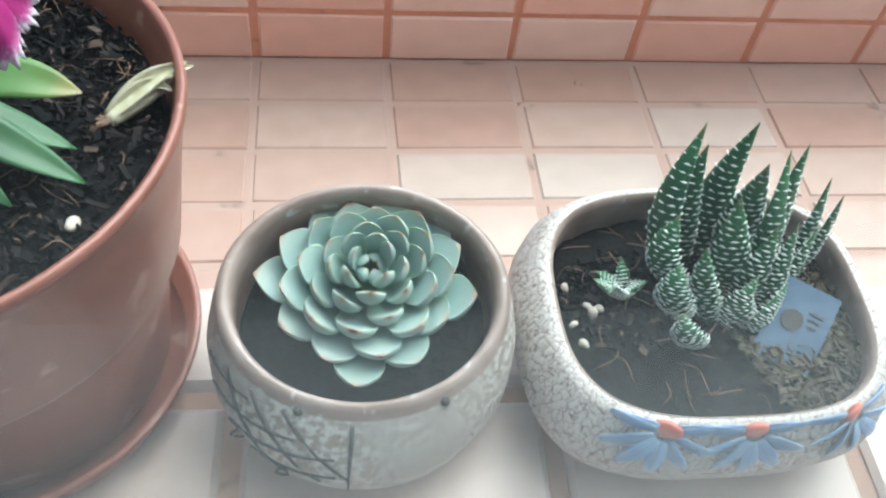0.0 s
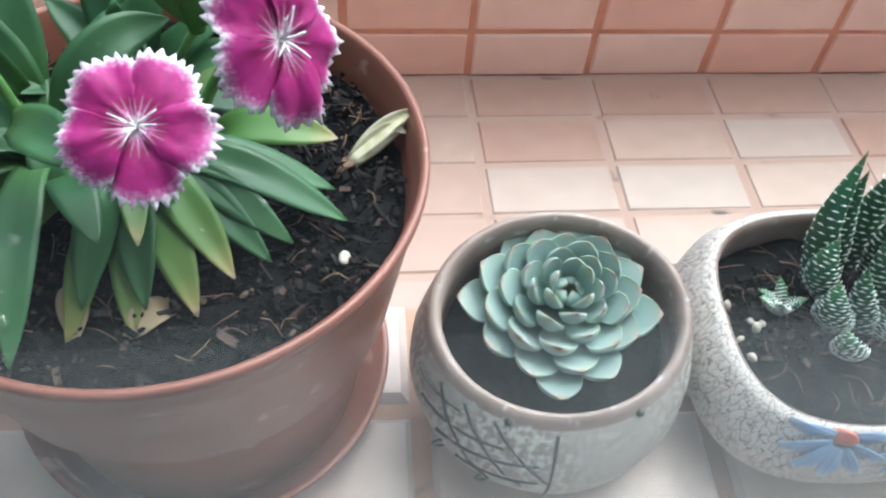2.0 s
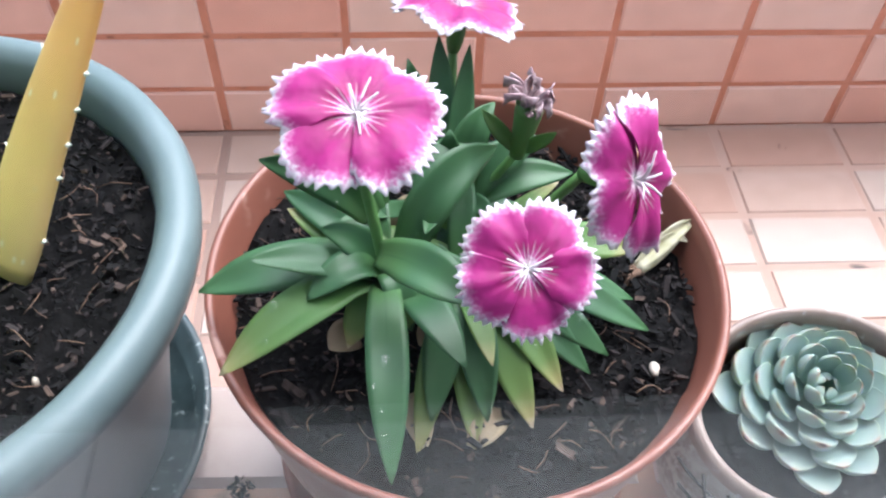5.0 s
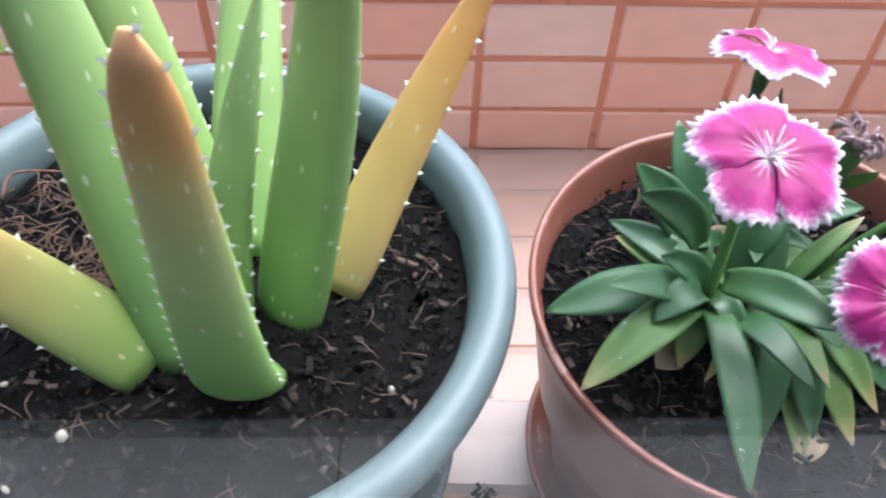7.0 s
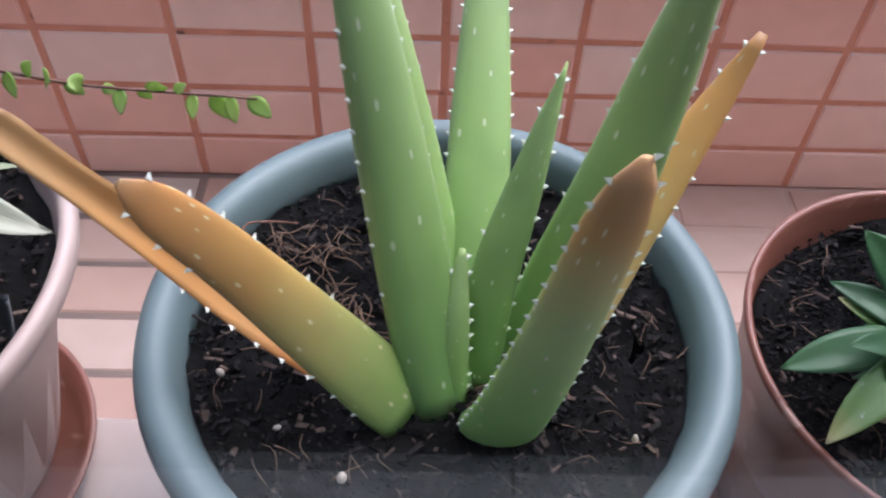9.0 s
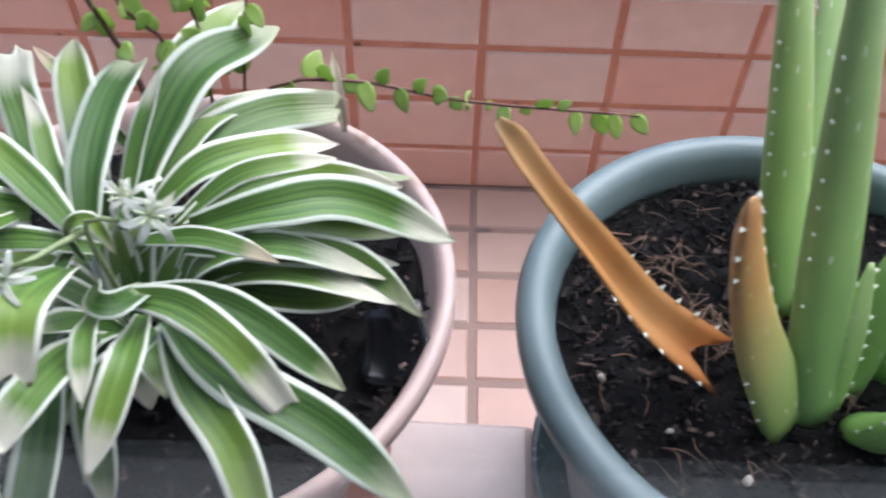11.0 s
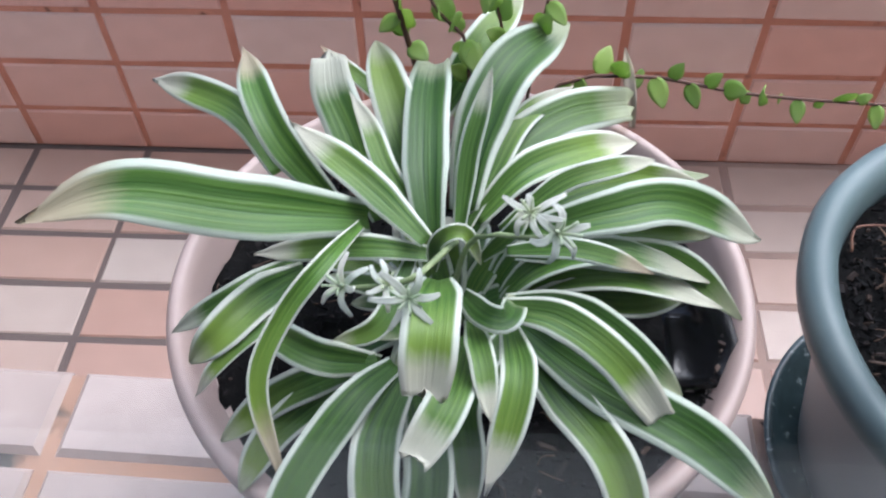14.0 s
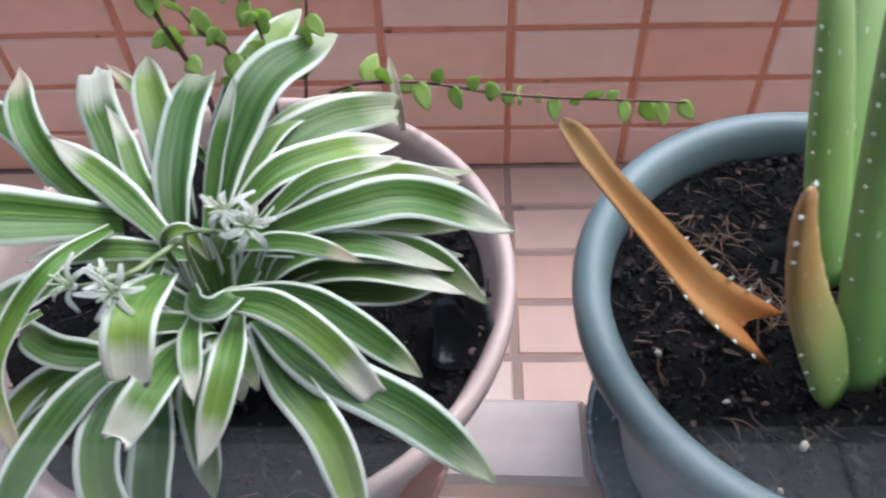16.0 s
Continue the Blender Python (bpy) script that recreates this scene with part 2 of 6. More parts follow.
def blade(bm, points, width, section, profile, segs=14, facing=(0, 0, 1), twist=0.0, ripple=0.0, seed=0):
    """A leaf along a line. section(t): loop of (across, height) in half widths; profile(t): share of the width.
    The uv map runs across and along the leaf."""
    uv = bm.loops.layers.uv.verify()
    line = bezier(points, segs)
    rings, frames = [], []
    facing = Vector(facing).normalized()
    for i, p in enumerate(line):
        t = i / segs
        tan = (line[min(i + 1, segs)] - line[max(i - 1, 0)]).normalized()
        side = tan.cross(facing)
        side = side.normalized() if side.length > 1e-4 else Vector((1, 0, 0))
        turn = Matrix.Rotation(radians(twist) * t, 3, tan)
        side = turn @ side
        up = side.cross(tan).normalized()
        half = max(width / 2 * profile(t), 0.00012)
        loop = section(t)
        frames.append((p, side, up, half, tan))
        wave = ripple * half * math.sin(9 * t + seed)
        ring = [bm.verts.new(p + side * (s * half) + up * (h * half + wave * abs(s))) for s, h in loop]
        rings.append((ring, t, loop))
    n = len(rings[0][0])
    for (a, ta, la), (b, tb, lb) in zip(rings, rings[1:]):
        for i in range(n):
            j = (i + 1) % n
            f = bm.faces.new((a[i], a[j], b[j], b[i]))
            for lp, (s, t) in zip(f.loops, ((la[i][0], ta), (la[j][0], ta), (lb[j][0], tb), (lb[i][0], tb))):
                lp[uv].uv = (0.5 + s / 2, t)
    for ring, t, loop in (rings[0], rings[-1]):
        f = bm.faces.new(ring)
        for lp, (s, h) in zip(f.loops, loop):
            lp[uv].uv = (0.5 + s / 2, t)
    return frames


def thin_section(fold, thick, n=6):
    """A thin leaf, folded along its middle."""
    def make(t):
        top = [(-1 + 2 * i / n, fold * abs(-1 + 2 * i / n)) for i in range(n + 1)]
        return top + [(s, h - thick) for s, h in reversed(top)]
    return make


def fleshy_section(top=0.1, belly=0.6, n=8):
    """A thick leaf: nearly flat above, rounded below."""
    def make(t):
        up = [(-math.cos(math.pi * i / n), top * math.sin(math.pi * i / n)) for i in range(n + 1)]
        down = [(math.cos(math.pi * i / n), -belly * math.sin(math.pi * i / n)) for i in range(1, n)]
        return up + down
    return make


# ---------- the window, the room behind it and the building ----------
GLASS_Y = -0.485
LEDGE_Z = 0.19
bm = box(bmesh.new(), -1.6, 1.2, GLASS_Y - 0.002, GLASS_Y + 0.002, 0.21, 2.2)
pane = thing("window_1", bm, GLASS, "clear window pane with faint reflections of the room", "window", "structure", smooth=False)
bm = bmesh.new()
box(bm, -1.6, 1.2, GLASS_Y - 0.012, GLASS_Y + 0.012, 0.186, 0.212, 0.002)
box(bm, -1.6, 1.2, GLASS_Y - 0.012, GLASS_Y + 0.012, 2.2, 2.23, 0.002)
box(bm, -1.63, -1.6, GLASS_Y - 0.012, GLASS_Y + 0.012, 0.186, 2.23, 0.002)
box(bm, 1.2, 1.23, GLASS_Y - 0.012, GLASS_Y + 0.012, 0.186, 2.23, 0.002)
part("window_frame", bm, ALUMINIUM, pane, "grey aluminium window frame", False)
bm = bmesh.new()
box(bm, -3.0, -1.63, -0.60, GLASS_Y + 0.01, -0.3, 2.4)
box(bm, 1.23, 1.45, -0.60, GLASS_Y + 0.01, -0.3, 2.4)
box(bm, -1.63, 1.23, -0.60, GLASS_Y + 0.01, 2.23, 2.4)
box(bm, -1.63, 1.23, -0.60, GLASS_Y + 0.01, -0.6, 0.16)
thing("wall_south", bm, PLASTER, "pale plastered outer wall round the window", "wall", "structure", smooth=False)
sill = thing("window_sill", box(bmesh.new(), -1.62, -0.2765, -0.606, GLASS_Y - 0.012, 0.16, 0.19, 0.0015), SILL_STONE, "pale stone inner window sill", "window sill", "structure", smooth=False)
part("sill_slab", box(bmesh.new(), -0.2755, 1.22, -0.606, GLASS_Y - 0.012, 0.16, 0.19, 0.0015), SILL_STONE, sill, smooth=False)
# unseen opening in the back wall, added to brighten the pot fronts
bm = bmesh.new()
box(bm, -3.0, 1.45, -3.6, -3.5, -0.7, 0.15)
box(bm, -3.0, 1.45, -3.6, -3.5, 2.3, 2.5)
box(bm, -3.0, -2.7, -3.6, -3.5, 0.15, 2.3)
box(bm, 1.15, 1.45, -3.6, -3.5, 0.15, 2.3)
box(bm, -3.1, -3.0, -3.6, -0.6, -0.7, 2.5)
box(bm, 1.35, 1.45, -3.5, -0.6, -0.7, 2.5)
thing("wall_room", bm, ROOM_WALL, "dim painted walls of the room with an added opening for daylight", "wall", "structure", smooth=False)
thing("floor_room", box(bmesh.new(), -3.0, 1.45, -3.5, -0.6, -0.75, -0.7), mottled("room_floor", (0.008, 0.006, 0.005), (0.014, 0.011, 0.009), 5, 0.7), "dark floor of the dim room", "floor", "structure", smooth=False)
thing("ceiling", box(bmesh.new(), -3.0, 1.45, -3.6, GLASS_Y, 2.4, 2.5), PLASTER, "plain painted ceiling", "ceiling", "structure", smooth=False)

# ---------- ground far below, parapet, floor, ledge ----------
thing("ground", box(bmesh.new(), -800, 800, -800, 800, -6.2, -6.0), mottled("far_ground", (0.10, 0.12, 0.08), (0.22, 0.22, 0.19), 0.02, 0.95), "hazy far ground beyond the parapet", "ground", "structure", smooth=False)
parapet = thing("wall_parapet", box(bmesh.new(), -1.7, 1.3, 0.0, 0.12, -0.3, 0.190), WALL_GROUT, "low parapet wall with pink brick-shaped tiles and orange grout", "wall", "structure", smooth=False)
thing("parapet_cap", box(bmesh.new(), -1.7, 1.3, -0.008, 0.135, 0.190, 0.212, 0.004), WHITE_STONE, "white stone cap on the parapet wall", "wall cap", "structure")
floor = thing("floor", box(bmesh.new(), -1.7, 1.3, -0.36, 0.0, -0.1, 0.0), FLOOR_GROUT, "narrow planter floor of beige tiles with dark joints", "floor", "structure", smooth=False)
ledge = thing("ledge", box(bmesh.new(), -1.7, 1.3, -0.05, 0.05, -0.10, LEDGE_Z - 0.003), LEDGE_GROUT, "raised ledge covered with pale cream tiles", "ledge", "structure", smooth=False)
LEDGE_TURN = Matrix.Translation((-0.3, -0.3475, 0)) @ Matrix.Rotation(radians(-1.4), 4, "Z") @ Matrix.Translation((0.3, -0.052, 0))
ledge.matrix_world = LEDGE_TURN

# ---------- pots ----------
def pot(name, label, place, outer, mat, group="plant pots"):
    """Thing with an outer body; outer: profile closed round rim and inside down to the inner floor."""
    ob = empty(name, place, label, "plant pot", group)
    part("body", lathe(bmesh.new(), place, outer), mat, ob)
    return ob


def soil_bed(name, centre, radius, label, mat, seed, rough=0.0036, shape=None):
    """A lumpy disc of soil with thickness, inside a pot."""
    bm = bmesh.new()
    rings, segs = 26, 72
    c = Vector(centre)
    grid = []
    for k in range(rings + 1):
        r = radius * k / rings
        row = []
        for i in range(segs if k else 1):
            a = 2 * math.pi * i / segs
            p = Vector((r * math.cos(a), r * math.sin(a), 0))
            if shape:
                p = shape(a, k / rings)
            q = (c + p) * 1.0
            p = p + Vector((0, 0, -0.0015 + rough * (noise.noise(q * 120) * 0.9 + noise.noise(q * 340) * 0.9 + noise.noise(q * 40))))
            row.append(bm.verts.new(c + p))
        grid.append(row)
    for i in range(segs):
        bm.faces.new((grid[0][0], grid[1][i], grid[1][(i + 1) % segs]))
    for a, b in zip(grid[1:], grid[2:]):
        for i in range(segs):
            bm.faces.new((a[i], b[i], b[(i + 1) % segs], a[(i + 1) % segs]))
    low = [bm.verts.new((c.x + (v.co.x - c.x) * 0.86, c.y + (v.co.y - c.y) * 0.86, c.z - 0.02)) for v in grid[-1]]
    for i in range(segs):
        bm.faces.new((grid[-1][i], low[i], low[(i + 1) % segs], grid[-1][(i + 1) % segs]))
    bm.faces.new(low)
    return thing(name, bm, mat, label, "soil", "stuff")


# brown plastic pot with its saucer
BX, BY, BZ = -0.1470, -0.3805, 0.300
brown_profile = [(0.046, 0.0), (0.050, 0.0), (0.053, 0.004), (0.0602, 0.0470), (0.0608, 0.0500), (0.0640, 0.0508), (0.0648, 0.0522), (0.0702, 0.0820), (0.0726, 0.0935), (0.0738, 0.0955), (0.0738, 0.0975), (0.0725, 0.0980),
                 (0.0712, 0.0970), (0.0708, 0.0930), (0.0695, 0.0915), (0.0690, 0.0870), (0.0678, 0.0855), (0.0670, 0.0800), (0.060, 0.070), (0.048, 0.006), (0.02, 0.005)]
brown = pot("brown_plastic_pot", "reddish-brown plastic plant pot with a ridged rim, standing in a saucer", (BX, BY, LEDGE_Z + 0.003), [(r * 0.925, z * (BZ - LEDGE_Z - 0.003) / 0.098) for r, z in brown_profile], BROWN_PLASTIC)
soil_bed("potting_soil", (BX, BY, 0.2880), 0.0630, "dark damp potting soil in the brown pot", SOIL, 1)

# grey-teal pot
TX, TY, TZ = -0.3088, -0.3724, 0.304
teal = empty("grey_teal_pot", (TX, TY, LEDGE_Z + 0.004), "grey-teal plastic plant pot with a thick rolled rim", "plant pot", "plant pots")
hh = TZ - LEDGE_Z - 0.004
part("body", lathe(bmesh.new(), (TX, TY, LEDGE_Z + 0.004), [(0.03, 0.0), (0.058, 0.0), (0.061, 0.004), (0.0765, hh - 0.025), (0.0770, hh - 0.0185), (0.0755, hh - 0.0185), (0.059, 0.006), (0.02, 0.005)]), PALE_TEAL_PLASTIC, teal, "pale grey pot wall")
rim = [(0.0775 + 0.0005, -0.018), (0.0855, -0.016), (0.0895, -0.0115), (0.0905, -0.006), (0.0890, -0.0015), (0.0855, 0.0005), (0.0815, -0.0005), (0.0785, -0.004), (0.0770, -0.012), (0.0760, -0.018), (0.0778, -0.018)]
part("rim", lathe(bmesh.new(), (TX, TY, TZ), rim), TEAL_PLASTIC, teal, "smooth rounded grey-teal rim")
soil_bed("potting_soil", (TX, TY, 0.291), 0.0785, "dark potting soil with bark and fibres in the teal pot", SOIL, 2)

# beige pot
SX, SY, SZ = -0.507, -0.371, 0.314
beige = empty("beige_plastic_pot", (SX, SY, LEDGE_Z + 0.012), "weathered beige plastic plant pot with a ribbed wall", "plant pot", "plant pots")
h2 = SZ - LEDGE_Z - 0.012


def ribbed(a, r, z, p):
    k = 1 + (0.02 * (0.5 + 0.5 * math.cos(a * 24)) if 0.01 < z < h2 - 0.022 and r > 0.05 else 0)
    return Vector((p.x * k, p.y * k, p.z))


part("body", lathe(bmesh.new(), (SX, SY, LEDGE_Z + 0.012), [(0.03, 0.0), (0.050, 0.0), (0.053, 0.004), (0.055, 0.014), (0.0745, h2 - 0.024), (0.075, h2 - 0.02), (0.0765, h2 - 0.018), (0.0855, h2 - 0.012), (0.0885, h2 - 0.007), (0.0885, h2 - 0.002), (0.0865, h2),
     (0.0840, h2 - 0.001), (0.0820, h2 - 0.006), (0.0775, h2 - 0.02), (0.053, 0.006), (0.02, 0.005)], 96, ribbed), BEIGE_PLASTIC, beige)
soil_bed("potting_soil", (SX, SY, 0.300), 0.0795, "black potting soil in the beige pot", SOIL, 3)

# saucers
def saucer(name, label, place, r, h, mat):
    ob = empty(name, place, label, "saucer", "pot saucers")
    part("dish", lathe(bmesh.new(), place, [(0.01, 0), (r * 0.9, 0), (r * 0.94, 0.002), (r, h - 0.001), (r * 1.03, h), (r * 1.03, h + 0.0015), (r * 0.985, h + 0.001), (r * 0.92, 0.003), (0.01, 0.0028)]), mat, ob)
    return ob


saucer("saucer", "reddish-brown plastic saucer under the brown pot", (BX, BY, LEDGE_Z), 0.0580, 0.015, BROWN_PLASTIC)
saucer("saucer", "dark teal plastic saucer under the teal pot", (TX, TY, LEDGE_Z), 0.074, 0.014, DARK_TEAL_PLASTIC)
saucer("saucer", "terracotta-coloured saucer under the beige pot", (SX, SY, LEDGE_Z), 0.064, 0.012, BROWN_PLASTIC)


# ---------- loose bits on the soil ----------
def flakes(name, centre, radius, count, size, mat, label, seed, rise=0.002, lift=0.0, area=None):
    """Bark flakes lying at all angles on the soil, one heap."""
    r = random.Random(seed)
    bm = bmesh.new()
    for _ in range(count):
        a, d = r.uniform(0, 2 * math.pi), radius * math.sqrt(r.random())
        c = Vector((d * math.cos(a), d * math.sin(a), 0)) if area is None else area(a, math.sqrt(r.random()))
        c = Vector(centre) + c + Vector((0, 0, lift + r.uniform(0, rise) * r.random()))
        m = Matrix.Translation(c) @ Euler((r.uniform(-0.6, 0.6), r.uniform(-0.6, 0.6), r.uniform(0, 6.3))).to_matrix().to_4x4()
        big = 0.45 + 1.5 * r.random() ** 4
        w, h, t = size * r.uniform(0.5, 1.5) * big, size * r.uniform(0.2, 0.55) * big, size * r.uniform(0.06, 0.2)
        vs = [bm.verts.new(m @ Vector((sx * w * r.uniform(0.3, 0.55), sy * h * r.uniform(0.3, 0.55), sz * t))) for sz in (-1, 1) for sx, sy in ((-1, -1), (1, -1), (1, 1), (-1, 1))]
        for q in ((0, 1, 2, 3), (4, 5, 6, 7), (0, 1, 5, 4), (1, 2, 6, 5), (2, 3, 7, 6), (3, 0, 4, 7)):
            bm.faces.new([vs[i] for i in q])
    return thing(name, bm, mat, label, "bark", "stuff", smooth=False)


def tube(bm, points, r0, r1, segs=10, sides=5):
    line = bezier(points, segs)
    rings = []
    for i, p in enumerate(line):
        tan = (line[min(i + 1, segs)] - line[max(i - 1, 0)]).normalized()
        a = tan.orthogonal().normalized()
        b = tan.cross(a)
        r = r0 + (r1 - r0) * i / segs
        rings.append([bm.verts.new(p + (a * math.cos(k * 2 * math.pi / sides) + b * math.sin(k * 2 * math.pi / sides)) * r) for k in range(sides)])
    for a, b in zip(rings, rings[1:]):
        for k in range(sides):
            bm.faces.new((a[k], a[(k + 1) % sides], b[(k + 1) % sides], b[k]))
    bm.faces.new(rings[0]), bm.faces.new(rings[-1])
    return bm


def fibres(name, centre, radius, count, length, mat, label, seed, thick=0.00022, area=None):
    r = random.Random(seed)
    bm = bmesh.new()
    for _ in range(count):
        a, d = r.uniform(0, 2 * math.pi), radius * math.sqrt(r.random())
        c = Vector(centre) + (Vector((d * math.cos(a), d * math.sin(a), 0)) if area is None else area(a, math.sqrt(r.random())))
        g, l = r.uniform(0, 6.3), length * r.uniform(0.4, 1.2)
        way = Vector((math.cos(g), math.sin(g), r.uniform(-0.1, 0.25)))
        bend = Vector((r.uniform(-1, 1), r.uniform(-1, 1), r.uniform(0, 1))) * l * 0.25
        p = c + Vector((0, 0, 0.0015))
        tube(bm, [p - way * l / 2, p + bend, p + way * l / 2], thick, thick * 0.6, 5, 3)
    return thing(name, bm, mat, label, "fibre", "stuff")


def pebble(place, size, mat, label, seed, name="pebble", category="pebble"):
    r = random.Random(seed)
    bm = bmesh.new()
    bmesh.ops.create_icosphere(bm, subdivisions=2, radius=size / 2, matrix=Matrix.Translation(place) @ Euler((r.random() * 3, r.random() * 3, r.random() * 3)).to_matrix().to_4x4() @ Matrix.Diagonal((1.25, 0.9, 0.7, 1)))
    for v in bm.verts:
        v.co += (v.co - Vector(place)) * 0.25 * noise.noise(v.co * 500 + Vector((seed, 0, 0)))
    return thing(name, bm, mat, label, category)


for centre, radius, seed, what in (((BX, BY, 0.2880), 0.0615, 11, "brown"), ((TX, TY, 0.291), 0.075, 12, "teal"), ((SX, SY, 0.300), 0.078, 13, "beige")):
    flakes("bark_flakes", centre, radius, 4200 if what != "beige" else 1800, 0.0027, BARK, "dark bark flakes on the soil of the %s pot" % what, seed, 0.003)
    fibres("soil_fibres", centre, radius, 120 if what != "beige" else 50, 0.009, FIBRE, "brown root fibres on the soil of the %s pot" % what, seed + 10)
fibres("coir_tuft", (-0.352, -0.350, 0.295), 0.018, 60, 0.013, FIBRE, "tuft of brown coir fibre on the soil", 31, 0.0003)
fibres("coir_tuft", (-0.338, -0.374, 0.296), 0.011, 35, 0.016, FIBRE, "tuft of brown coir fibre beside the aloe", 32, 0.0003)
for k, (x, y, z, d) in enumerate(((-0.335, -0.4225, 0.294, 0.0030), (-0.373, -0.390, 0.294, 0.0024), (-0.3545, -0.407, 0.293, 0.002), (-0.2535, -0.409, 0.293, 0.0026), (-0.101, -0.4085, 0.2900, 0.0036), (-0.345, -0.436, 0.293, 0.002))):
    pebble((x, y, z), d, PEBBLE, "small pale pebble on dark soil", k)

# ---------- aloe ----------
def leaf_material(name, stops, rough=0.45, spots=None, spot_scale=(14, 40), across=None, subsurface=0.0, bump_scale=400, thin=0.0):
    """Colour along the leaf, veins or margins across it, pale flecks."""
    m, n, l, b = material(name, rough)
    tc = n.new("ShaderNodeTexCoord")
    sep = n.new("ShaderNodeSeparateXYZ")
    l.new(tc.outputs["UV"], sep.inputs[0])
    wob = noise_tex(n, l, 60, 3)
    add = n.new("ShaderNodeMath")
    add.operation = "MULTIPLY_ADD"
    l.new(wob, add.inputs[0])
    add.inputs[1].default_value = 0.16
    l.new(sep.outputs[1], add.inputs[2])
    sub = n.new("ShaderNodeMath")
    sub.operation = "SUBTRACT"
    l.new(add.outputs[0], sub.inputs[0])
    sub.inputs[1].default_value = 0.08
    col = ramp(n, l, sub.outputs[0], stops)
    if across:
        mask = ramp(n, l, sep.outputs[0], across[0])
        col = mix(n, l, mask, col, across[1])
    if spots:
        mp = n.new("ShaderNodeMapping")
        mp.inputs["Scale"].default_value = (spot_scale[0], spot_scale[1], 1)
        l.new(tc.outputs["UV"], mp.inputs[0])
        v = n.new("ShaderNodeTexVoronoi")
        v.inputs["Scale"].default_value = 1.0
        l.new(mp.outputs[0], v.inputs["Vector"])
        col = mix(n, l, ramp(n, l, v.outputs["Distance"], [(0.10, (0.8, 0.8, 0.8)), (0.17, (0, 0, 0))]), col, spots)
    tone = ramp(n, l, noise_tex(n, l, 35, 4), [(0.25, (0.78, 0.80, 0.78)), (0.75, (1.12, 1.1, 1.08))])
    info = n.new("ShaderNodeObjectInfo")
    each = ramp(n, l, info.outputs["Random"], [(0, (0.85, 0.88, 0.85)), (1, (1.12, 1.08, 1.05))])
    col = mix(n, l, 1.0, mix(n, l, 1.0, col, tone, "MULTIPLY"), each, "MULTIPLY")
    l.new(col, b.inputs["Base Color"])
    if subsurface:
        b.inputs["Subsurface Weight"].default_value = subsurface
        b.inputs["Subsurface Radius"].default_value = (0.005, 0.005, 0.002)
        b.inputs["Subsurface Scale"].default_value = 0.5
    bump(n, l, b, noise_tex(n, l, bump_scale, 2), 0.12, 0.0004)
    if thin:
        see_through(n, l, b, col, thin)
    return m


FLECK = (0.80, 0.84, 0.62)
ALOE_GREEN = leaf_material("aloe_green", [(0.0, (0.25, 0.42, 0.13)), (0.3, (0.32, 0.49, 0.16)), (1.0, (0.40, 0.54, 0.23))], 0.4, FLECK, (5, 16), subsurface=0.3)
ALOE_TIPPED = leaf_material("aloe_browning", [(0.0, (0.28, 0.52, 0.14)), (0.40, (0.36, 0.56, 0.17)), (0.62, (0.42, 0.55, 0.19)), (0.76, (0.50, 0.46, 0.16)), (0.88, (0.52, 0.30, 0.09)), (1.0, (0.56, 0.32, 0.16))], 0.45, (0.74, 0.72, 0.46), (5, 14), subsurface=0.3)
ALOE_BROWN = leaf_material("aloe_half_brown", [(0.0, (0.26, 0.42, 0.11)), (0.22, (0.36, 0.44, 0.14)), (0.42, (0.46, 0.40, 0.14)), (0.62, (0.54, 0.32, 0.10)), (0.9, (0.50, 0.25, 0.08)), (1.0, (0.28, 0.16, 0.07))], 0.45, (0.76, 0.72, 0.46), (5, 14), subsurface=0.3)
ALOE_YELLOW = leaf_material("aloe_yellow", [(0.0, (0.76, 0.56, 0.24)), (0.35, (0.82, 0.55, 0.20)), (0.75, (0.80, 0.42, 0.13)), (1.0, (0.50, 0.24, 0.08))], 0.45, (0.86, 0.78, 0.50), (4, 12), subsurface=0.3)
ALOE_ORANGE = leaf_material("aloe_dried_orange", [(0.0, (0.56, 0.20, 0.05)), (0.25, (0.72, 0.38, 0.14)), (0.5, (0.68, 0.34, 0.11)), (0.9, (0.56, 0.34, 0.15)), (1.0, (0.28, 0.18, 0.07))], 0.5, thin=0.25)
THORN = mottled("pale_thorn", (0.74, 0.78, 0.64), (0.85, 0.86, 0.78), 200, 0.5)


def aloe_profile(t):
    base = 0.86 + 0.14 * min(1.0, t / 0.12)
    return base * max(0.0, 1 - max(0.0, t - 0.05) ** 1.7) ** 0.75


def long_profile(t):
    return (0.92 + 0.08 * min(1.0, t / 0.1)) * max(0.02, 1 - t ** 2.3) ** 0.9


def blunt_profile(t):
    return (0.95 + 0.05 * min(1.0, t / 0.1)) * (1 - 0.60 * t ** 1.1) * max(0.05, 1 - max(0.0, (t - 0.86) / 0.14) ** 2) ** 0.5


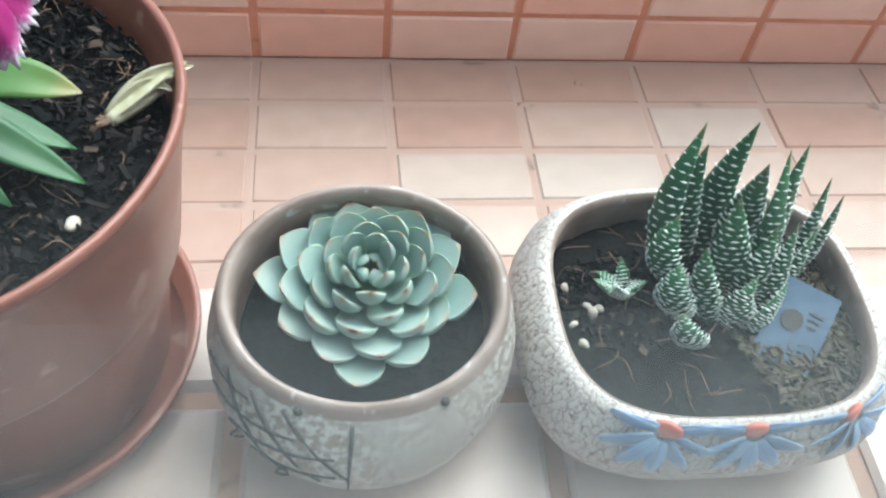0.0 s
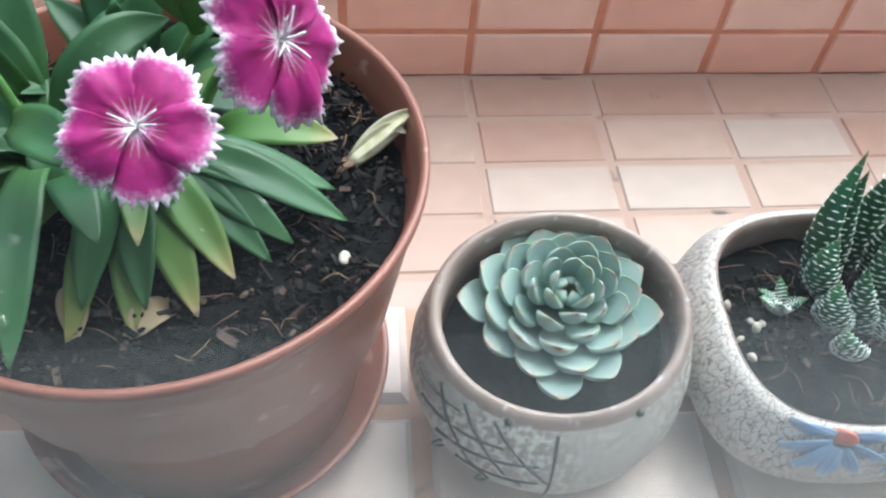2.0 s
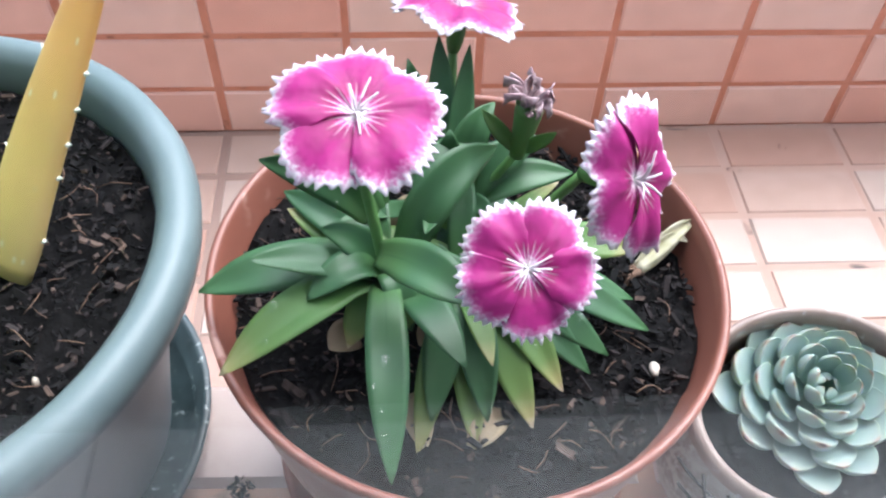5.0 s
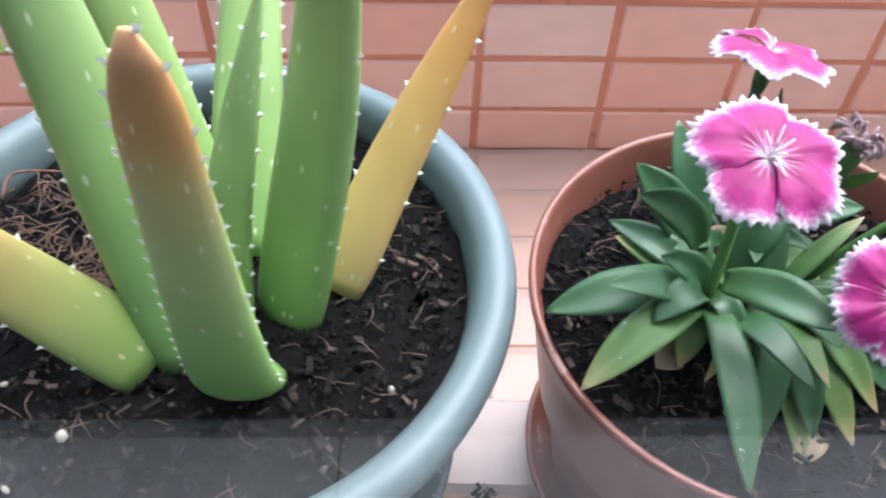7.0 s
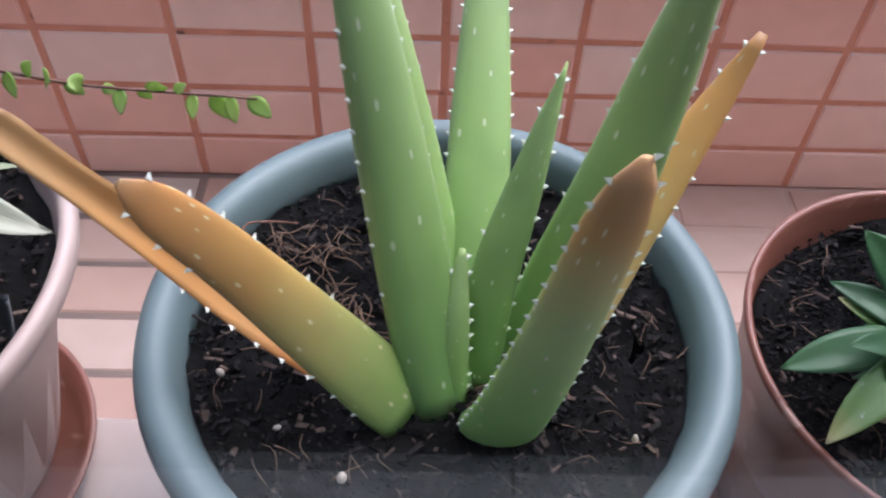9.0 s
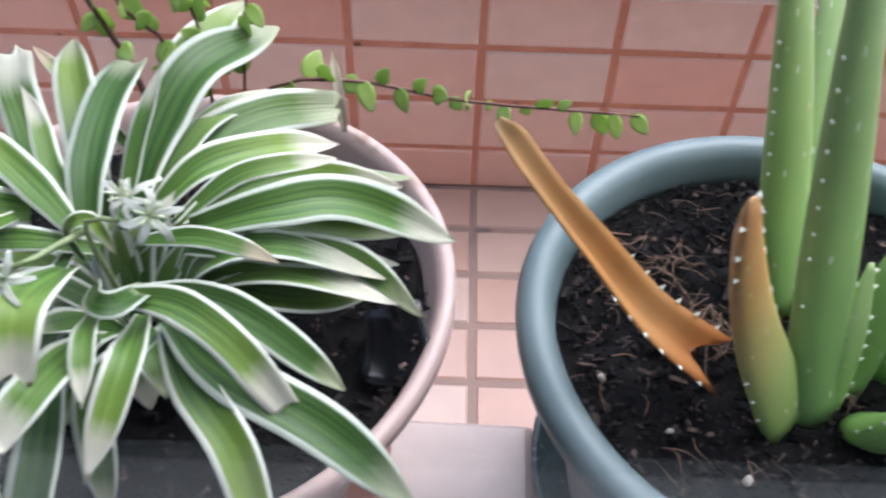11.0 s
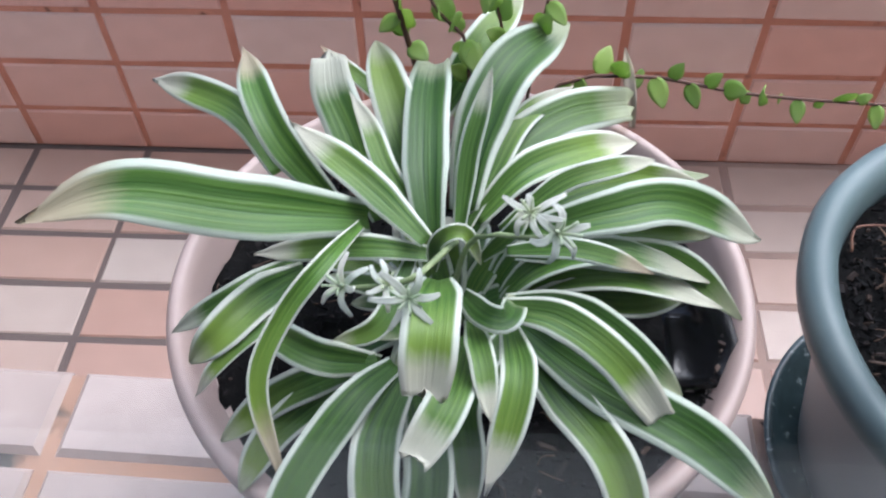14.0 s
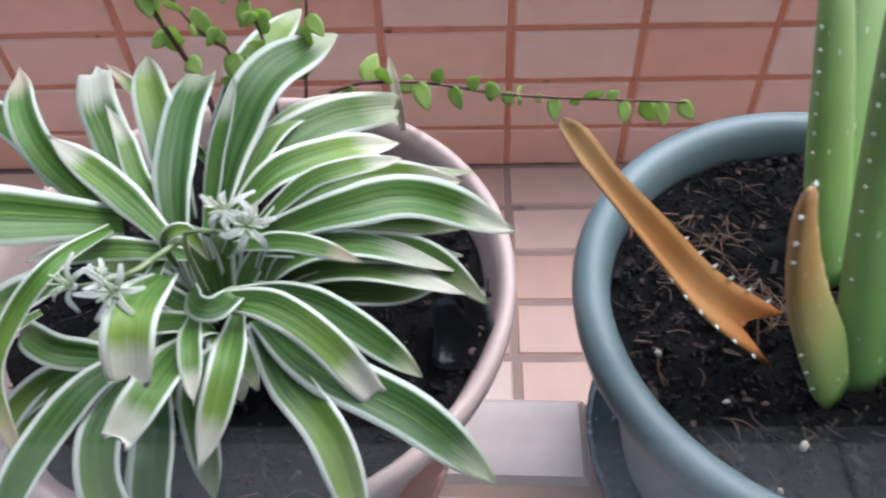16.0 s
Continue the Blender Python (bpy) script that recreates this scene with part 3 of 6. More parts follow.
def aloe_leaf(parent, points, width, mat, facing, label="", belly=0.62, top=0.55, profile=aloe_profile, thorns=True, gap=0.0052, twist=0.0):
    bm = bmesh.new()
    frames = blade(bm, points, width, fleshy_section(top, belly), profile, 22, facing, twist)
    leaf = part("leaf", bm, mat, parent, label)
    if not thorns:
        return leaf
    run = 0.0
    for (p, s, u, h, tan), (q, s2, u2, h2, tan2) in zip(frames[1:], frames[2:]):
        step = (q - p).length
        run += step
        if run < gap:
            continue
        run = 0.0
        for sign in (-1, 1):
            if noise.noise(q * 900 + Vector((sign, 0, 0))) < -0.2:
                continue
            tm = bmesh.new()
            root = q + s2 * (sign * h2 * 0.97)
            tip = root + s2 * (sign * 0.0014) + tan2 * 0.0009
            a = tan2 * 0.0011
            b = u2 * 0.0007
            vs = [tm.verts.new(root - a), tm.verts.new(root + b), tm.verts.new(root + a), tm.verts.new(root - b), tm.verts.new(tip)]
            tm.faces.new(vs[:4])
            for i in range(4):
                tm.faces.new((vs[i], vs[(i + 1) % 4], vs[4]))
            part("thorn", tm, THORN, leaf, "", False)
    return leaf


def dried_leaf(parent):
    """A dead leaf, hollow along its length, torn at its foot and toothed beside the tear."""
    bm = bmesh.new()
    spine = [(-0.3425, -0.3860, 0.2985), (-0.3655, -0.3835, 0.3200), (-0.3900, -0.3835, 0.3540), (-0.4120, -0.3870, 0.3900)]
    line = blade(bm, spine, 0.0185, thin_section(0.62, 0.12), lambda t: (1 - 0.52 * min(1.0, t / 0.75)) * max(0.15, 1 - max(0.0, (t - 0.9) / 0.1) ** 2) ** 0.5, 26, (0.55, -0.45, 0.7), 0, 0.10, 3)
    first = list(bm.verts)[:14]
    away = (Vector(spine[1]) - Vector(spine[0])).normalized()
    for i, bite in enumerate((-0.004, -0.001, 0.004, 0.008, 0.005, 0.0, -0.003)):
        first[i].co += away * bite
        first[13 - i].co += away * bite
    leaf = part("leaf", bm, ALOE_ORANGE, parent, "dried orange leaf, broken off and folded")
    for p, s, u, h, tan in line[1:12:2]:
        for sign in (-1, 1):
            root = p + s * (sign * h * 0.98) + u * (h * 0.54)
            tm = bmesh.new()
            vs = [tm.verts.new(root + v) for v in (tan * -0.0011, u * 0.0006, tan * 0.0011, u * -0.0006, s * (sign * 0.0016) + u * 0.0012)]
            tm.faces.new(vs[:4])
            for i in range(4):
                tm.faces.new((vs[i], vs[(i + 1) % 4], vs[4]))
            part("thorn", tm, THORN, leaf, "", False)
    return leaf


aloe = empty("aloe_plant", (-0.305, -0.385, 0.292), "aloe plant with thick green toothed leaves in a teal pot", "aloe")
aloe_leaf(aloe, [(-0.2925, -0.4030, 0.290), (-0.2925, -0.4110, 0.303), (-0.2895, -0.4215, 0.340), (-0.2860, -0.4300, 0.385), (-0.2830, -0.4360, 0.424)], 0.0232, ALOE_TIPPED, (0.05, 0.75, 0.6), "green leaf browned at its blunt tip", 0.5, profile=blunt_profile, gap=0.0045)
aloe_leaf(aloe, [(-0.3180, -0.4000, 0.293), (-0.3265, -0.4010, 0.308), (-0.3425, -0.4050, 0.340), (-0.3555, -0.4120, 0.372), (-0.3667, -0.4230, 0.4035)], 0.0225, ALOE_BROWN, (0.35, -0.6, 0.7), "leaning green leaf, brown over its upper half", 0.5, 0.28, profile=blunt_profile, gap=0.009)
dried_leaf(aloe)
aloe_leaf(aloe, [(-0.3070, -0.3950, 0.288), (-0.3140, -0.3860, 0.320), (-0.3240, -0.3730, 0.376), (-0.3375, -0.3550, 0.452)], 0.0235, ALOE_GREEN, (0.6, -0.7, 0.3), "tall green leaf with white teeth", profile=long_profile)
aloe_leaf(aloe, [(-0.3080, -0.3560, 0.290), (-0.3160, -0.3440, 0.325), (-0.3260, -0.3330, 0.372), (-0.3390, -0.3170, 0.430)], 0.0210, ALOE_GREEN, (0.6, -0.7, 0.3), profile=long_profile)
aloe_leaf(aloe, [(-0.2990, -0.3600, 0.290), (-0.2975, -0.3330, 0.317), (-0.2960, -0.2950, 0.351), (-0.2935, -0.2510, 0.391)], 0.0220, ALOE_GREEN, (0.05, -0.6, 0.75), profile=long_profile)
aloe_leaf(aloe, [(-0.2835, -0.3815, 0.288), (-0.2770, -0.3790, 0.320), (-0.2670, -0.3785, 0.372), (-0.2580, -0.3780, 0.446)], 0.0225, ALOE_GREEN, (-0.5, -0.85, 0.15), "broad green leaf with few teeth", 0.45, 0.6, profile=long_profile, gap=0.0075)
aloe_leaf(aloe, [(-0.2700, -0.3740, 0.292), (-0.2600, -0.3640, 0.314), (-0.2440, -0.3500, 0.344), (-0.2250, -0.3345, 0.3775)], 0.0180, ALOE_YELLOW, (-0.35, -0.75, 0.55), "yellowed leaf with a brown tip", 0.4, 0.4)
aloe_leaf(aloe, [(-0.2990, -0.3880, 0.290), (-0.2955, -0.3800, 0.325), (-0.2890, -0.3710, 0.353), (-0.2810, -0.3590, 0.3845)], 0.0150, ALOE_GREEN, (-0.3, -0.85, 0.3), "narrow young green leaf", profile=long_profile)
aloe_leaf(aloe, [(-0.3065, -0.3960, 0.290), (-0.3055, -0.3890, 0.316), (-0.3040, -0.3780, 0.3375)], 0.0110, ALOE_GREEN, (-0.1, -0.9, 0.3), "short young green leaf", gap=0.004)

# ---------- spider plant ----------
def spider_material(name, green, light, pale_tip, tip_from=0.70):
    m, n, l, b = material(name, 0.42)
    tc, sep = n.new("ShaderNodeTexCoord"), n.new("ShaderNodeSeparateXYZ")
    l.new(tc.outputs["UV"], sep.inputs[0])
    mp = n.new("ShaderNodeMapping")
    mp.inputs["Scale"].default_value = (15, 0.7, 1)
    l.new(tc.outputs["UV"], mp.inputs[0])
    streak = n.new("ShaderNodeTexNoise")
    streak.inputs["Scale"].default_value, streak.inputs["Detail"].default_value = 1.0, 3
    l.new(mp.outputs[0], streak.inputs["Vector"])
    body = mix(n, l, ramp(n, l, streak.outputs[0], [(0.34, (0, 0, 0)), (0.68, (1, 1, 1))]), green, light)
    add = n.new("ShaderNodeMath")
    add.operation = "MULTIPLY_ADD"
    l.new(streak.outputs[0], add.inputs[0])
    add.inputs[1].default_value = 0.07
    l.new(sep.outputs[0], add.inputs[2])
    margin = ramp(n, l, add.outputs[0], [(0.0, (1, 1, 1)), (0.115, (1, 1, 1)), (0.17, (0, 0, 0)), (0.87, (0, 0, 0)), (0.93, (1, 1, 1))])
    aged = ramp(n, l, sep.outputs[1], [(0.35, (0, 0, 0)), (0.88, (0.75, 0.75, 0.75))])
    info = n.new("ShaderNodeObjectInfo")
    old = mix(n, l, 1.0, aged, ramp(n, l, info.outputs["Random"], [(0.25, (0, 0, 0)), (0.8, (1, 1, 1))]), "MULTIPLY")
    body = mix(n, l, old, body, (0.33, 0.46, 0.07))
    col = mix(n, l, margin, body, (0.78, 0.82, 0.72))
    tip = ramp(n, l, mix(n, l, 0.12, sep.outputs[1], streak.outputs[0]), [(tip_from, (0, 0, 0)), (tip_from + 0.10, (0.8, 0.8, 0.8)), (0.92, (1, 1, 1))])
    col = mix(n, l, tip, col, pale_tip)
    col = mix(n, l, 1.0, col, ramp(n, l, info.outputs["Random"], [(0, (0.82, 0.86, 0.8)), (1, (1.1, 1.08, 1.05))]), "MULTIPLY")
    l.new(col, b.inputs["Base Color"])
    bump(n, l, b, streak.outputs[0], 0.6, 0.0007)
    see_through(n, l, b, col, 0.2)
    return m


SPIDER = spider_material("striped_leaf", (0.028, 0.085, 0.012), (0.10, 0.205, 0.032), (0.50, 0.52, 0.34), 0.76)
SPIDER_PALE = spider_material("striped_leaf_pale_end", (0.055, 0.145, 0.022), (0.18, 0.31, 0.06), (0.74, 0.71, 0.60), 0.68)
SPIDER_DRY = spider_material("striped_leaf_brown_end", (0.06, 0.155, 0.02), (0.17, 0.31, 0.05), (0.64, 0.52, 0.38), 0.70)


STRAW = mottled("straw_leaf", (0.45, 0.36, 0.26), (0.66, 0.56, 0.46), 160, 0.7)


def strap_profile(t):
    return (0.50 + 0.50 * min(1.0, t / 0.35)) * (1 - max(0.0, (t - 0.55) / 0.45) ** 2.6 * 0.93)


def cut_profile(t):
    return (0.55 + 0.45 * min(1.0, t / 0.3)) * (1 - 0.3 * max(0.0, (t - 0.72) / 0.28) ** 1.6)


spider = empty("spider_plant", (-0.508, -0.386, 0.298), "bushy spider plant with white-edged green leaves in a beige pot", "spider plant")


def torn_end(bm, way, width, cut, seed):
    """The last ring of a leaf runs out unevenly."""
    r = random.Random(seed)
    last = list(bm.verts)[-14:]
    for i in range(7):
        d = way * width * (r.uniform(-0.22, 0.10) if cut else r.uniform(-0.1, 0.25)) + Vector((0, 0, r.uniform(-0.08, 0.08) * width))
        last[i].co += d
        last[13 - i].co += d


def spider_leaf(points, width, mat, facing, cut=False):
    """One strap leaf along a line; a cut one ends broad and ragged."""
    seed = len(spider.children)
    bm = bmesh.new()
    r = random.Random(seed + 40)
    blade(bm, points, width, thin_section(r.uniform(0.18, 0.48), 0.06), cut_profile if cut else strap_profile, 26, facing, r.uniform(-14, 14), 0.10, seed)
    if cut or mat is not SPIDER:
        torn_end(bm, (Vector(points[-1]) - Vector(points[-2])).normalized(), width, cut, seed)
    return part("leaf", bm, mat, spider)


def short_strap(tip, width, lift, mat, seed):
    """A short inner leaf arching from the crown to its tip."""
    t = Vector(tip)
    c = Vector((-0.5085, -0.392, 0.312)) + Vector((0.12 * (t.x + 0.5085), 0.12 * (t.y + 0.392), 0.0))
    mid = c.lerp(t, 0.5) + Vector((0, 0, lift))
    bm = bmesh.new()
    blade(bm, [c, c.lerp(mid, 0.42) + Vector((0, 0, lift * 0.42)), mid.lerp(t, 0.12), t], width, thin_section(0.22, 0.09), strap_profile, 16, (0, 0, 1), 0, 0.08, seed)
    return part("leaf", bm, mat, spider)


spider_leaf([(-0.5300, -0.3840, 0.3530), (-0.5560, -0.3970, 0.3700), (-0.5820, -0.4015, 0.3790), (-0.6015, -0.4085, 0.3770)], 0.0160, SPIDER_DRY, (0, -0.55, 0.8))
spider_leaf([(-0.5590, -0.3610, 0.3450), (-0.5700, -0.3490, 0.3560), (-0.5860, -0.3390, 0.3560), (-0.6010, -0.3310, 0.3530)], 0.0100, SPIDER_PALE, (0.2, -0.6, 0.7))
spider_leaf([(-0.5400, -0.3740, 0.3450), (-0.5530, -0.3670, 0.3600), (-0.5610, -0.3560, 0.3670), (-0.5700, -0.3340, 0.3670)], 0.0099, SPIDER_DRY, (0.3, -0.7, 0.6))
spider_leaf([(-0.5140, -0.3930, 0.3550), (-0.5300, -0.3800, 0.3620), (-0.5500, -0.3660, 0.3680)], 0.0091, SPIDER_PALE, (0.3, -0.6, 0.7))
spider_leaf([(-0.5270, -0.3770, 0.3450), (-0.5370, -0.3580, 0.3580), (-0.5430, -0.3470, 0.3650), (-0.5450, -0.3370, 0.3690)], 0.0126, SPIDER_PALE, (0.1, -0.8, 0.5), True)
spider_leaf([(-0.5140, -0.3880, 0.3520), (-0.5250, -0.3750, 0.3600), (-0.5310, -0.3630, 0.3660), (-0.5360, -0.3560, 0.3700)], 0.0064, SPIDER_PALE, (0.3, -0.7, 0.5))
spider_leaf([(-0.5150, -0.3770, 0.3450), (-0.5220, -0.3590, 0.3570), (-0.5280, -0.3430, 0.3640), (-0.5330, -0.3270, 0.3660)], 0.0120, SPIDER, (0.2, -0.8, 0.5))
spider_leaf([(-0.5130, -0.3900, 0.3530), (-0.5150, -0.3750, 0.3610), (-0.5160, -0.3550, 0.3640), (-0.5160, -0.3290, 0.3610)], 0.0125, SPIDER, (0, -0.8, 0.5), True)
spider_leaf([(-0.5060, -0.3870, 0.3500), (-0.5040, -0.3700, 0.3620), (-0.5010, -0.3600, 0.3700), (-0.4990, -0.3510, 0.3760)], 0.0063, SPIDER_PALE, (-0.3, -0.8, 0.5))
spider_leaf([(-0.5050, -0.3780, 0.3500), (-0.5020, -0.3570, 0.3580), (-0.4930, -0.3370, 0.3660), (-0.4760, -0.3110, 0.3620)], 0.0160, SPIDER, (-0.25, -0.75, 0.6))
spider_leaf([(-0.5150, -0.3330, 0.3420), (-0.5030, -0.3170, 0.3560), (-0.4900, -0.2940, 0.3600)], 0.0118, SPIDER, (-0.2, -0.8, 0.5))
spider_leaf([(-0.5040, -0.3800, 0.3450), (-0.4920, -0.3570, 0.3520), (-0.4760, -0.3410, 0.3520), (-0.4560, -0.3290, 0.3460)], 0.0134, SPIDER, (-0.1, -0.6, 0.8), True)
spider_leaf([(-0.5020, -0.3780, 0.3460), (-0.4890, -0.3670, 0.3540), (-0.4730, -0.3560, 0.3520), (-0.4560, -0.3430, 0.3430)], 0.0100, SPIDER_PALE, (-0.1, -0.6, 0.8))
spider_leaf([(-0.4930, -0.3830, 0.3460), (-0.4800, -0.3730, 0.3510), (-0.4600, -0.3620, 0.3480), (-0.4360, -0.3520, 0.3350)], 0.0090, SPIDER_PALE, (0, -0.5, 0.85))
spider_leaf([(-0.4890, -0.3840, 0.3480), (-0.4670, -0.3810, 0.3540), (-0.4480, -0.3740, 0.3500), (-0.4200, -0.3660, 0.3270)], 0.0131, SPIDER_PALE, (0, -0.5, 0.85))
spider_leaf([(-0.4910, -0.3860, 0.3430), (-0.4660, -0.3880, 0.3460), (-0.4460, -0.3850, 0.3380), (-0.4280, -0.3920, 0.3240)], 0.0095, SPIDER, (0, -0.4, 0.9))
spider_leaf([(-0.4880, -0.3860, 0.3330), (-0.4730, -0.3940, 0.3350), (-0.4570, -0.3920, 0.3300), (-0.4410, -0.3840, 0.3250)], 0.0088, SPIDER, (0, -0.4, 0.9))
spider_leaf([(-0.4940, -0.4010, 0.3620), (-0.4810, -0.4030, 0.3660), (-0.4710, -0.4050, 0.3660), (-0.4610, -0.4070, 0.3630)], 0.0053, SPIDER_DRY, (0, -0.5, 0.85))
spider_leaf([(-0.4940, -0.4100, 0.3530), (-0.4800, -0.4100, 0.3520), (-0.4660, -0.4110, 0.3420), (-0.4470, -0.4160, 0.3230)], 0.0095, SPIDER, (0.1, -0.4, 0.9))
spider_leaf([(-0.4950, -0.4150, 0.3580), (-0.4820, -0.4180, 0.3590), (-0.4690, -0.4250, 0.3540), (-0.4570, -0.4330, 0.3410)], 0.0092, SPIDER_PALE, (0.1, -0.5, 0.85), True)
spider_leaf([(-0.4900, -0.4090, 0.3420), (-0.4740, -0.4250, 0.3450), (-0.4480, -0.4360, 0.3370), (-0.4270, -0.4460, 0.3200)], 0.0129, SPIDER, (0.1, -0.4, 0.9))
spider_leaf([(-0.4910, -0.4090, 0.3400), (-0.4810, -0.4270, 0.3420), (-0.4680, -0.4420, 0.3360), (-0.4600, -0.4600, 0.3160)], 0.0109, SPIDER, (0.05, -0.5, 0.85))
spider_leaf([(-0.4930, -0.4140, 0.3500), (-0.4910, -0.4300, 0.3560), (-0.4930, -0.4410, 0.3520), (-0.4970, -0.4520, 0.3430)], 0.0083, SPIDER_PALE, (0, -0.6, 0.8))
spider_leaf([(-0.5020, -0.4170, 0.3560), (-0.4990, -0.4310, 0.3610), (-0.4970, -0.4430, 0.3570)], 0.0060, SPIDER_PALE, (0, -0.6, 0.8))
spider_leaf([(-0.5030, -0.4210, 0.3500), (-0.5060, -0.4410, 0.3600), (-0.5130, -0.4530, 0.3550)], 0.0097, SPIDER_PALE, (0, -0.6, 0.8), True)
spider_leaf([(-0.5100, -0.4090, 0.3600), (-0.5100, -0.4290, 0.3710), (-0.5110, -0.4410, 0.3600)], 0.0124, SPIDER_PALE, (0, -0.7, 0.75), True)
spider_leaf([(-0.5200, -0.4220, 0.3430), (-0.5280, -0.4350, 0.3480), (-0.5390, -0.4520, 0.3420), (-0.5470, -0.4690, 0.3300)], 0.0096, SPIDER, (0, -0.4, 0.9))
spider_leaf([(-0.5170, -0.4220, 0.3400), (-0.5220, -0.4440, 0.3450), (-0.5190, -0.4590, 0.3340), (-0.5030, -0.4660, 0.3160)], 0.0115, SPIDER, (0, -0.5, 0.85))
spider_leaf([(-0.5160, -0.4210, 0.3380), (-0.5100, -0.4450, 0.3400), (-0.5100, -0.4580, 0.3300), (-0.5040, -0.4650, 0.3120)], 0.0115, SPIDER, (0, -0.5, 0.85))
spider_leaf([(-0.5310, -0.3890, 0.3560), (-0.5360, -0.4090, 0.3660), (-0.5450, -0.4210, 0.3600), (-0.5500, -0.4340, 0.3500), (-0.5440, -0.4490, 0.3300)], 0.0053, SPIDER_DRY, (0.3, -0.6, 0.7))
spider_leaf([(-0.5470, -0.3920, 0.3400), (-0.5560, -0.4080, 0.3470), (-0.5630, -0.4180, 0.3470), (-0.5710, -0.4220, 0.3400)], 0.0104, SPIDER, (0, -0.5, 0.85))
spider_leaf([(-0.5500, -0.3870, 0.3380), (-0.5620, -0.4010, 0.3420), (-0.5720, -0.4060, 0.3380), (-0.5810, -0.4080, 0.3320)], 0.0068, SPIDER_PALE, (0, -0.4, 0.9))
spider_leaf([(-0.5480, -0.4090, 0.3450), (-0.5570, -0.4190, 0.3460), (-0.5640, -0.4250, 0.3420), (-0.5690, -0.4280, 0.3350)], 0.0041, SPIDER_PALE, (0, -0.4, 0.9))
spider_leaf([(-0.5110, -0.3920, 0.3480), (-0.5250, -0.3940, 0.3530), (-0.5380, -0.3920, 0.3500), (-0.5610, -0.3870, 0.3400)], 0.0071, SPIDER_PALE, (0, -0.5, 0.85))
spider_leaf([(-0.5250, -0.4170, 0.3350), (-0.5370, -0.4220, 0.3450), (-0.5460, -0.4180, 0.3450), (-0.5550, -0.4100, 0.3400)], 0.0088, SPIDER, (0, -0.5, 0.85))
spider_leaf([(-0.5250, -0.4180, 0.3380), (-0.5410, -0.4230, 0.3350), (-0.5540, -0.4260, 0.3270), (-0.5660, -0.4320, 0.3180)], 0.0094, SPIDER, (0, -0.4, 0.9))
spider_leaf([(-0.5310, -0.4200, 0.3300), (-0.5420, -0.4270, 0.3300), (-0.5530, -0.4340, 0.3220), (-0.5600, -0.4430, 0.3120)], 0.0097, SPIDER, (0, -0.4, 0.9))
spider_leaf([(-0.4550, -0.3310, 0.3380), (-0.4570, -0.3250, 0.3500), (-0.4590, -0.3180, 0.3580)], 0.0036, STRAW, (0, -0.8, 0.5))
spider_leaf([(-0.5120, -0.3980, 0.3500), (-0.5100, -0.4020, 0.3660), (-0.5040, -0.4020, 0.3690), (-0.5000, -0.4040, 0.3600)], 0.0042, SPIDER, (0.0, -0.5, 0.85))
spider_leaf([(-0.5040, -0.4100, 0.3560), (-0.4990, -0.4210, 0.3640), (-0.4940, -0.4220, 0.3640), (-0.4910, -0.4110, 0.3570)], 0.0063, SPIDER, (0.0, -0.6, 0.8), True)
spider_leaf([(-0.5180, -0.3930, 0.3480), (-0.5250, -0.4110, 0.3430), (-0.5370, -0.4130, 0.3380)], 0.0063, SPIDER, (0, -0.4, 0.9))
spider_leaf([(-0.5000, -0.3940, 0.3500), (-0.4920, -0.3940, 0.3620), (-0.4890, -0.3890, 0.3660)], 0.0047, SPIDER_PALE, (0, -0.7, 0.6))
spider_leaf([(-0.5050, -0.3810, 0.3460), (-0.4980, -0.3660, 0.3520), (-0.4890, -0.3470, 0.3560), (-0.4750, -0.3290, 0.3520)], 0.0072, SPIDER_PALE, (-0.2, -0.7, 0.6))
spider_leaf([(-0.5160, -0.3460, 0.3380), (-0.5330, -0.3340, 0.3520), (-0.5520, -0.3170, 0.3560)], 0.0052, SPIDER_DRY, (0.3, -0.7, 0.6))
spider_leaf([(-0.4960, -0.3830, 0.3440), (-0.4770, -0.3820, 0.3500), (-0.4550, -0.3780, 0.3440), (-0.4350, -0.3690, 0.3320)], 0.0072, SPIDER, (0, -0.4, 0.9))
spider_leaf([(-0.4950, -0.3810, 0.3460), (-0.4800, -0.3730, 0.3560), (-0.4680, -0.3690, 0.3580), (-0.4530, -0.3590, 0.3520)], 0.0061, SPIDER_PALE, (0, -0.5, 0.85))
spider_leaf([(-0.4940, -0.4100, 0.3380), (-0.5030, -0.4280, 0.3400), (-0.5020, -0.4390, 0.3300), (-0.5010, -0.4480, 0.3150)], 0.0090, SPIDER, (0, -0.5, 0.85))
rs = random.Random(8)
for k in range(26):
    a = rs.uniform(0, 6.28)
    d = rs.uniform(0.030, 0.056)
    short_strap((-0.5085 + d * math.cos(a), -0.390 + d * 0.75 * math.sin(a), rs.uniform(0.312, 0.338)), rs.uniform(0.008, 0.012), rs.uniform(0.006, 0.014), rs.choice((SPIDER, SPIDER, SPIDER_PALE)), k)
for k in range(9):
    y = -0.345 - 0.006 * k
    short_strap((-0.440 + rs.uniform(-0.008, 0.008), y, rs.uniform(0.322, 0.336)), rs.uniform(0.008, 0.011), rs.uniform(0.018, 0.028), rs.choice((SPIDER, SPIDER_PALE)), 60 + k)

WHITE_PETAL = leaf_material("white_petal", [(0.0, (0.70, 0.78, 0.60)), (0.4, (0.84, 0.86, 0.82)), (1.0, (0.86, 0.87, 0.84))], 0.6, thin=0.4)
STALK = mottled("green_stalk", (0.18, 0.24, 0.10), (0.30, 0.36, 0.17), 200, 0.5)


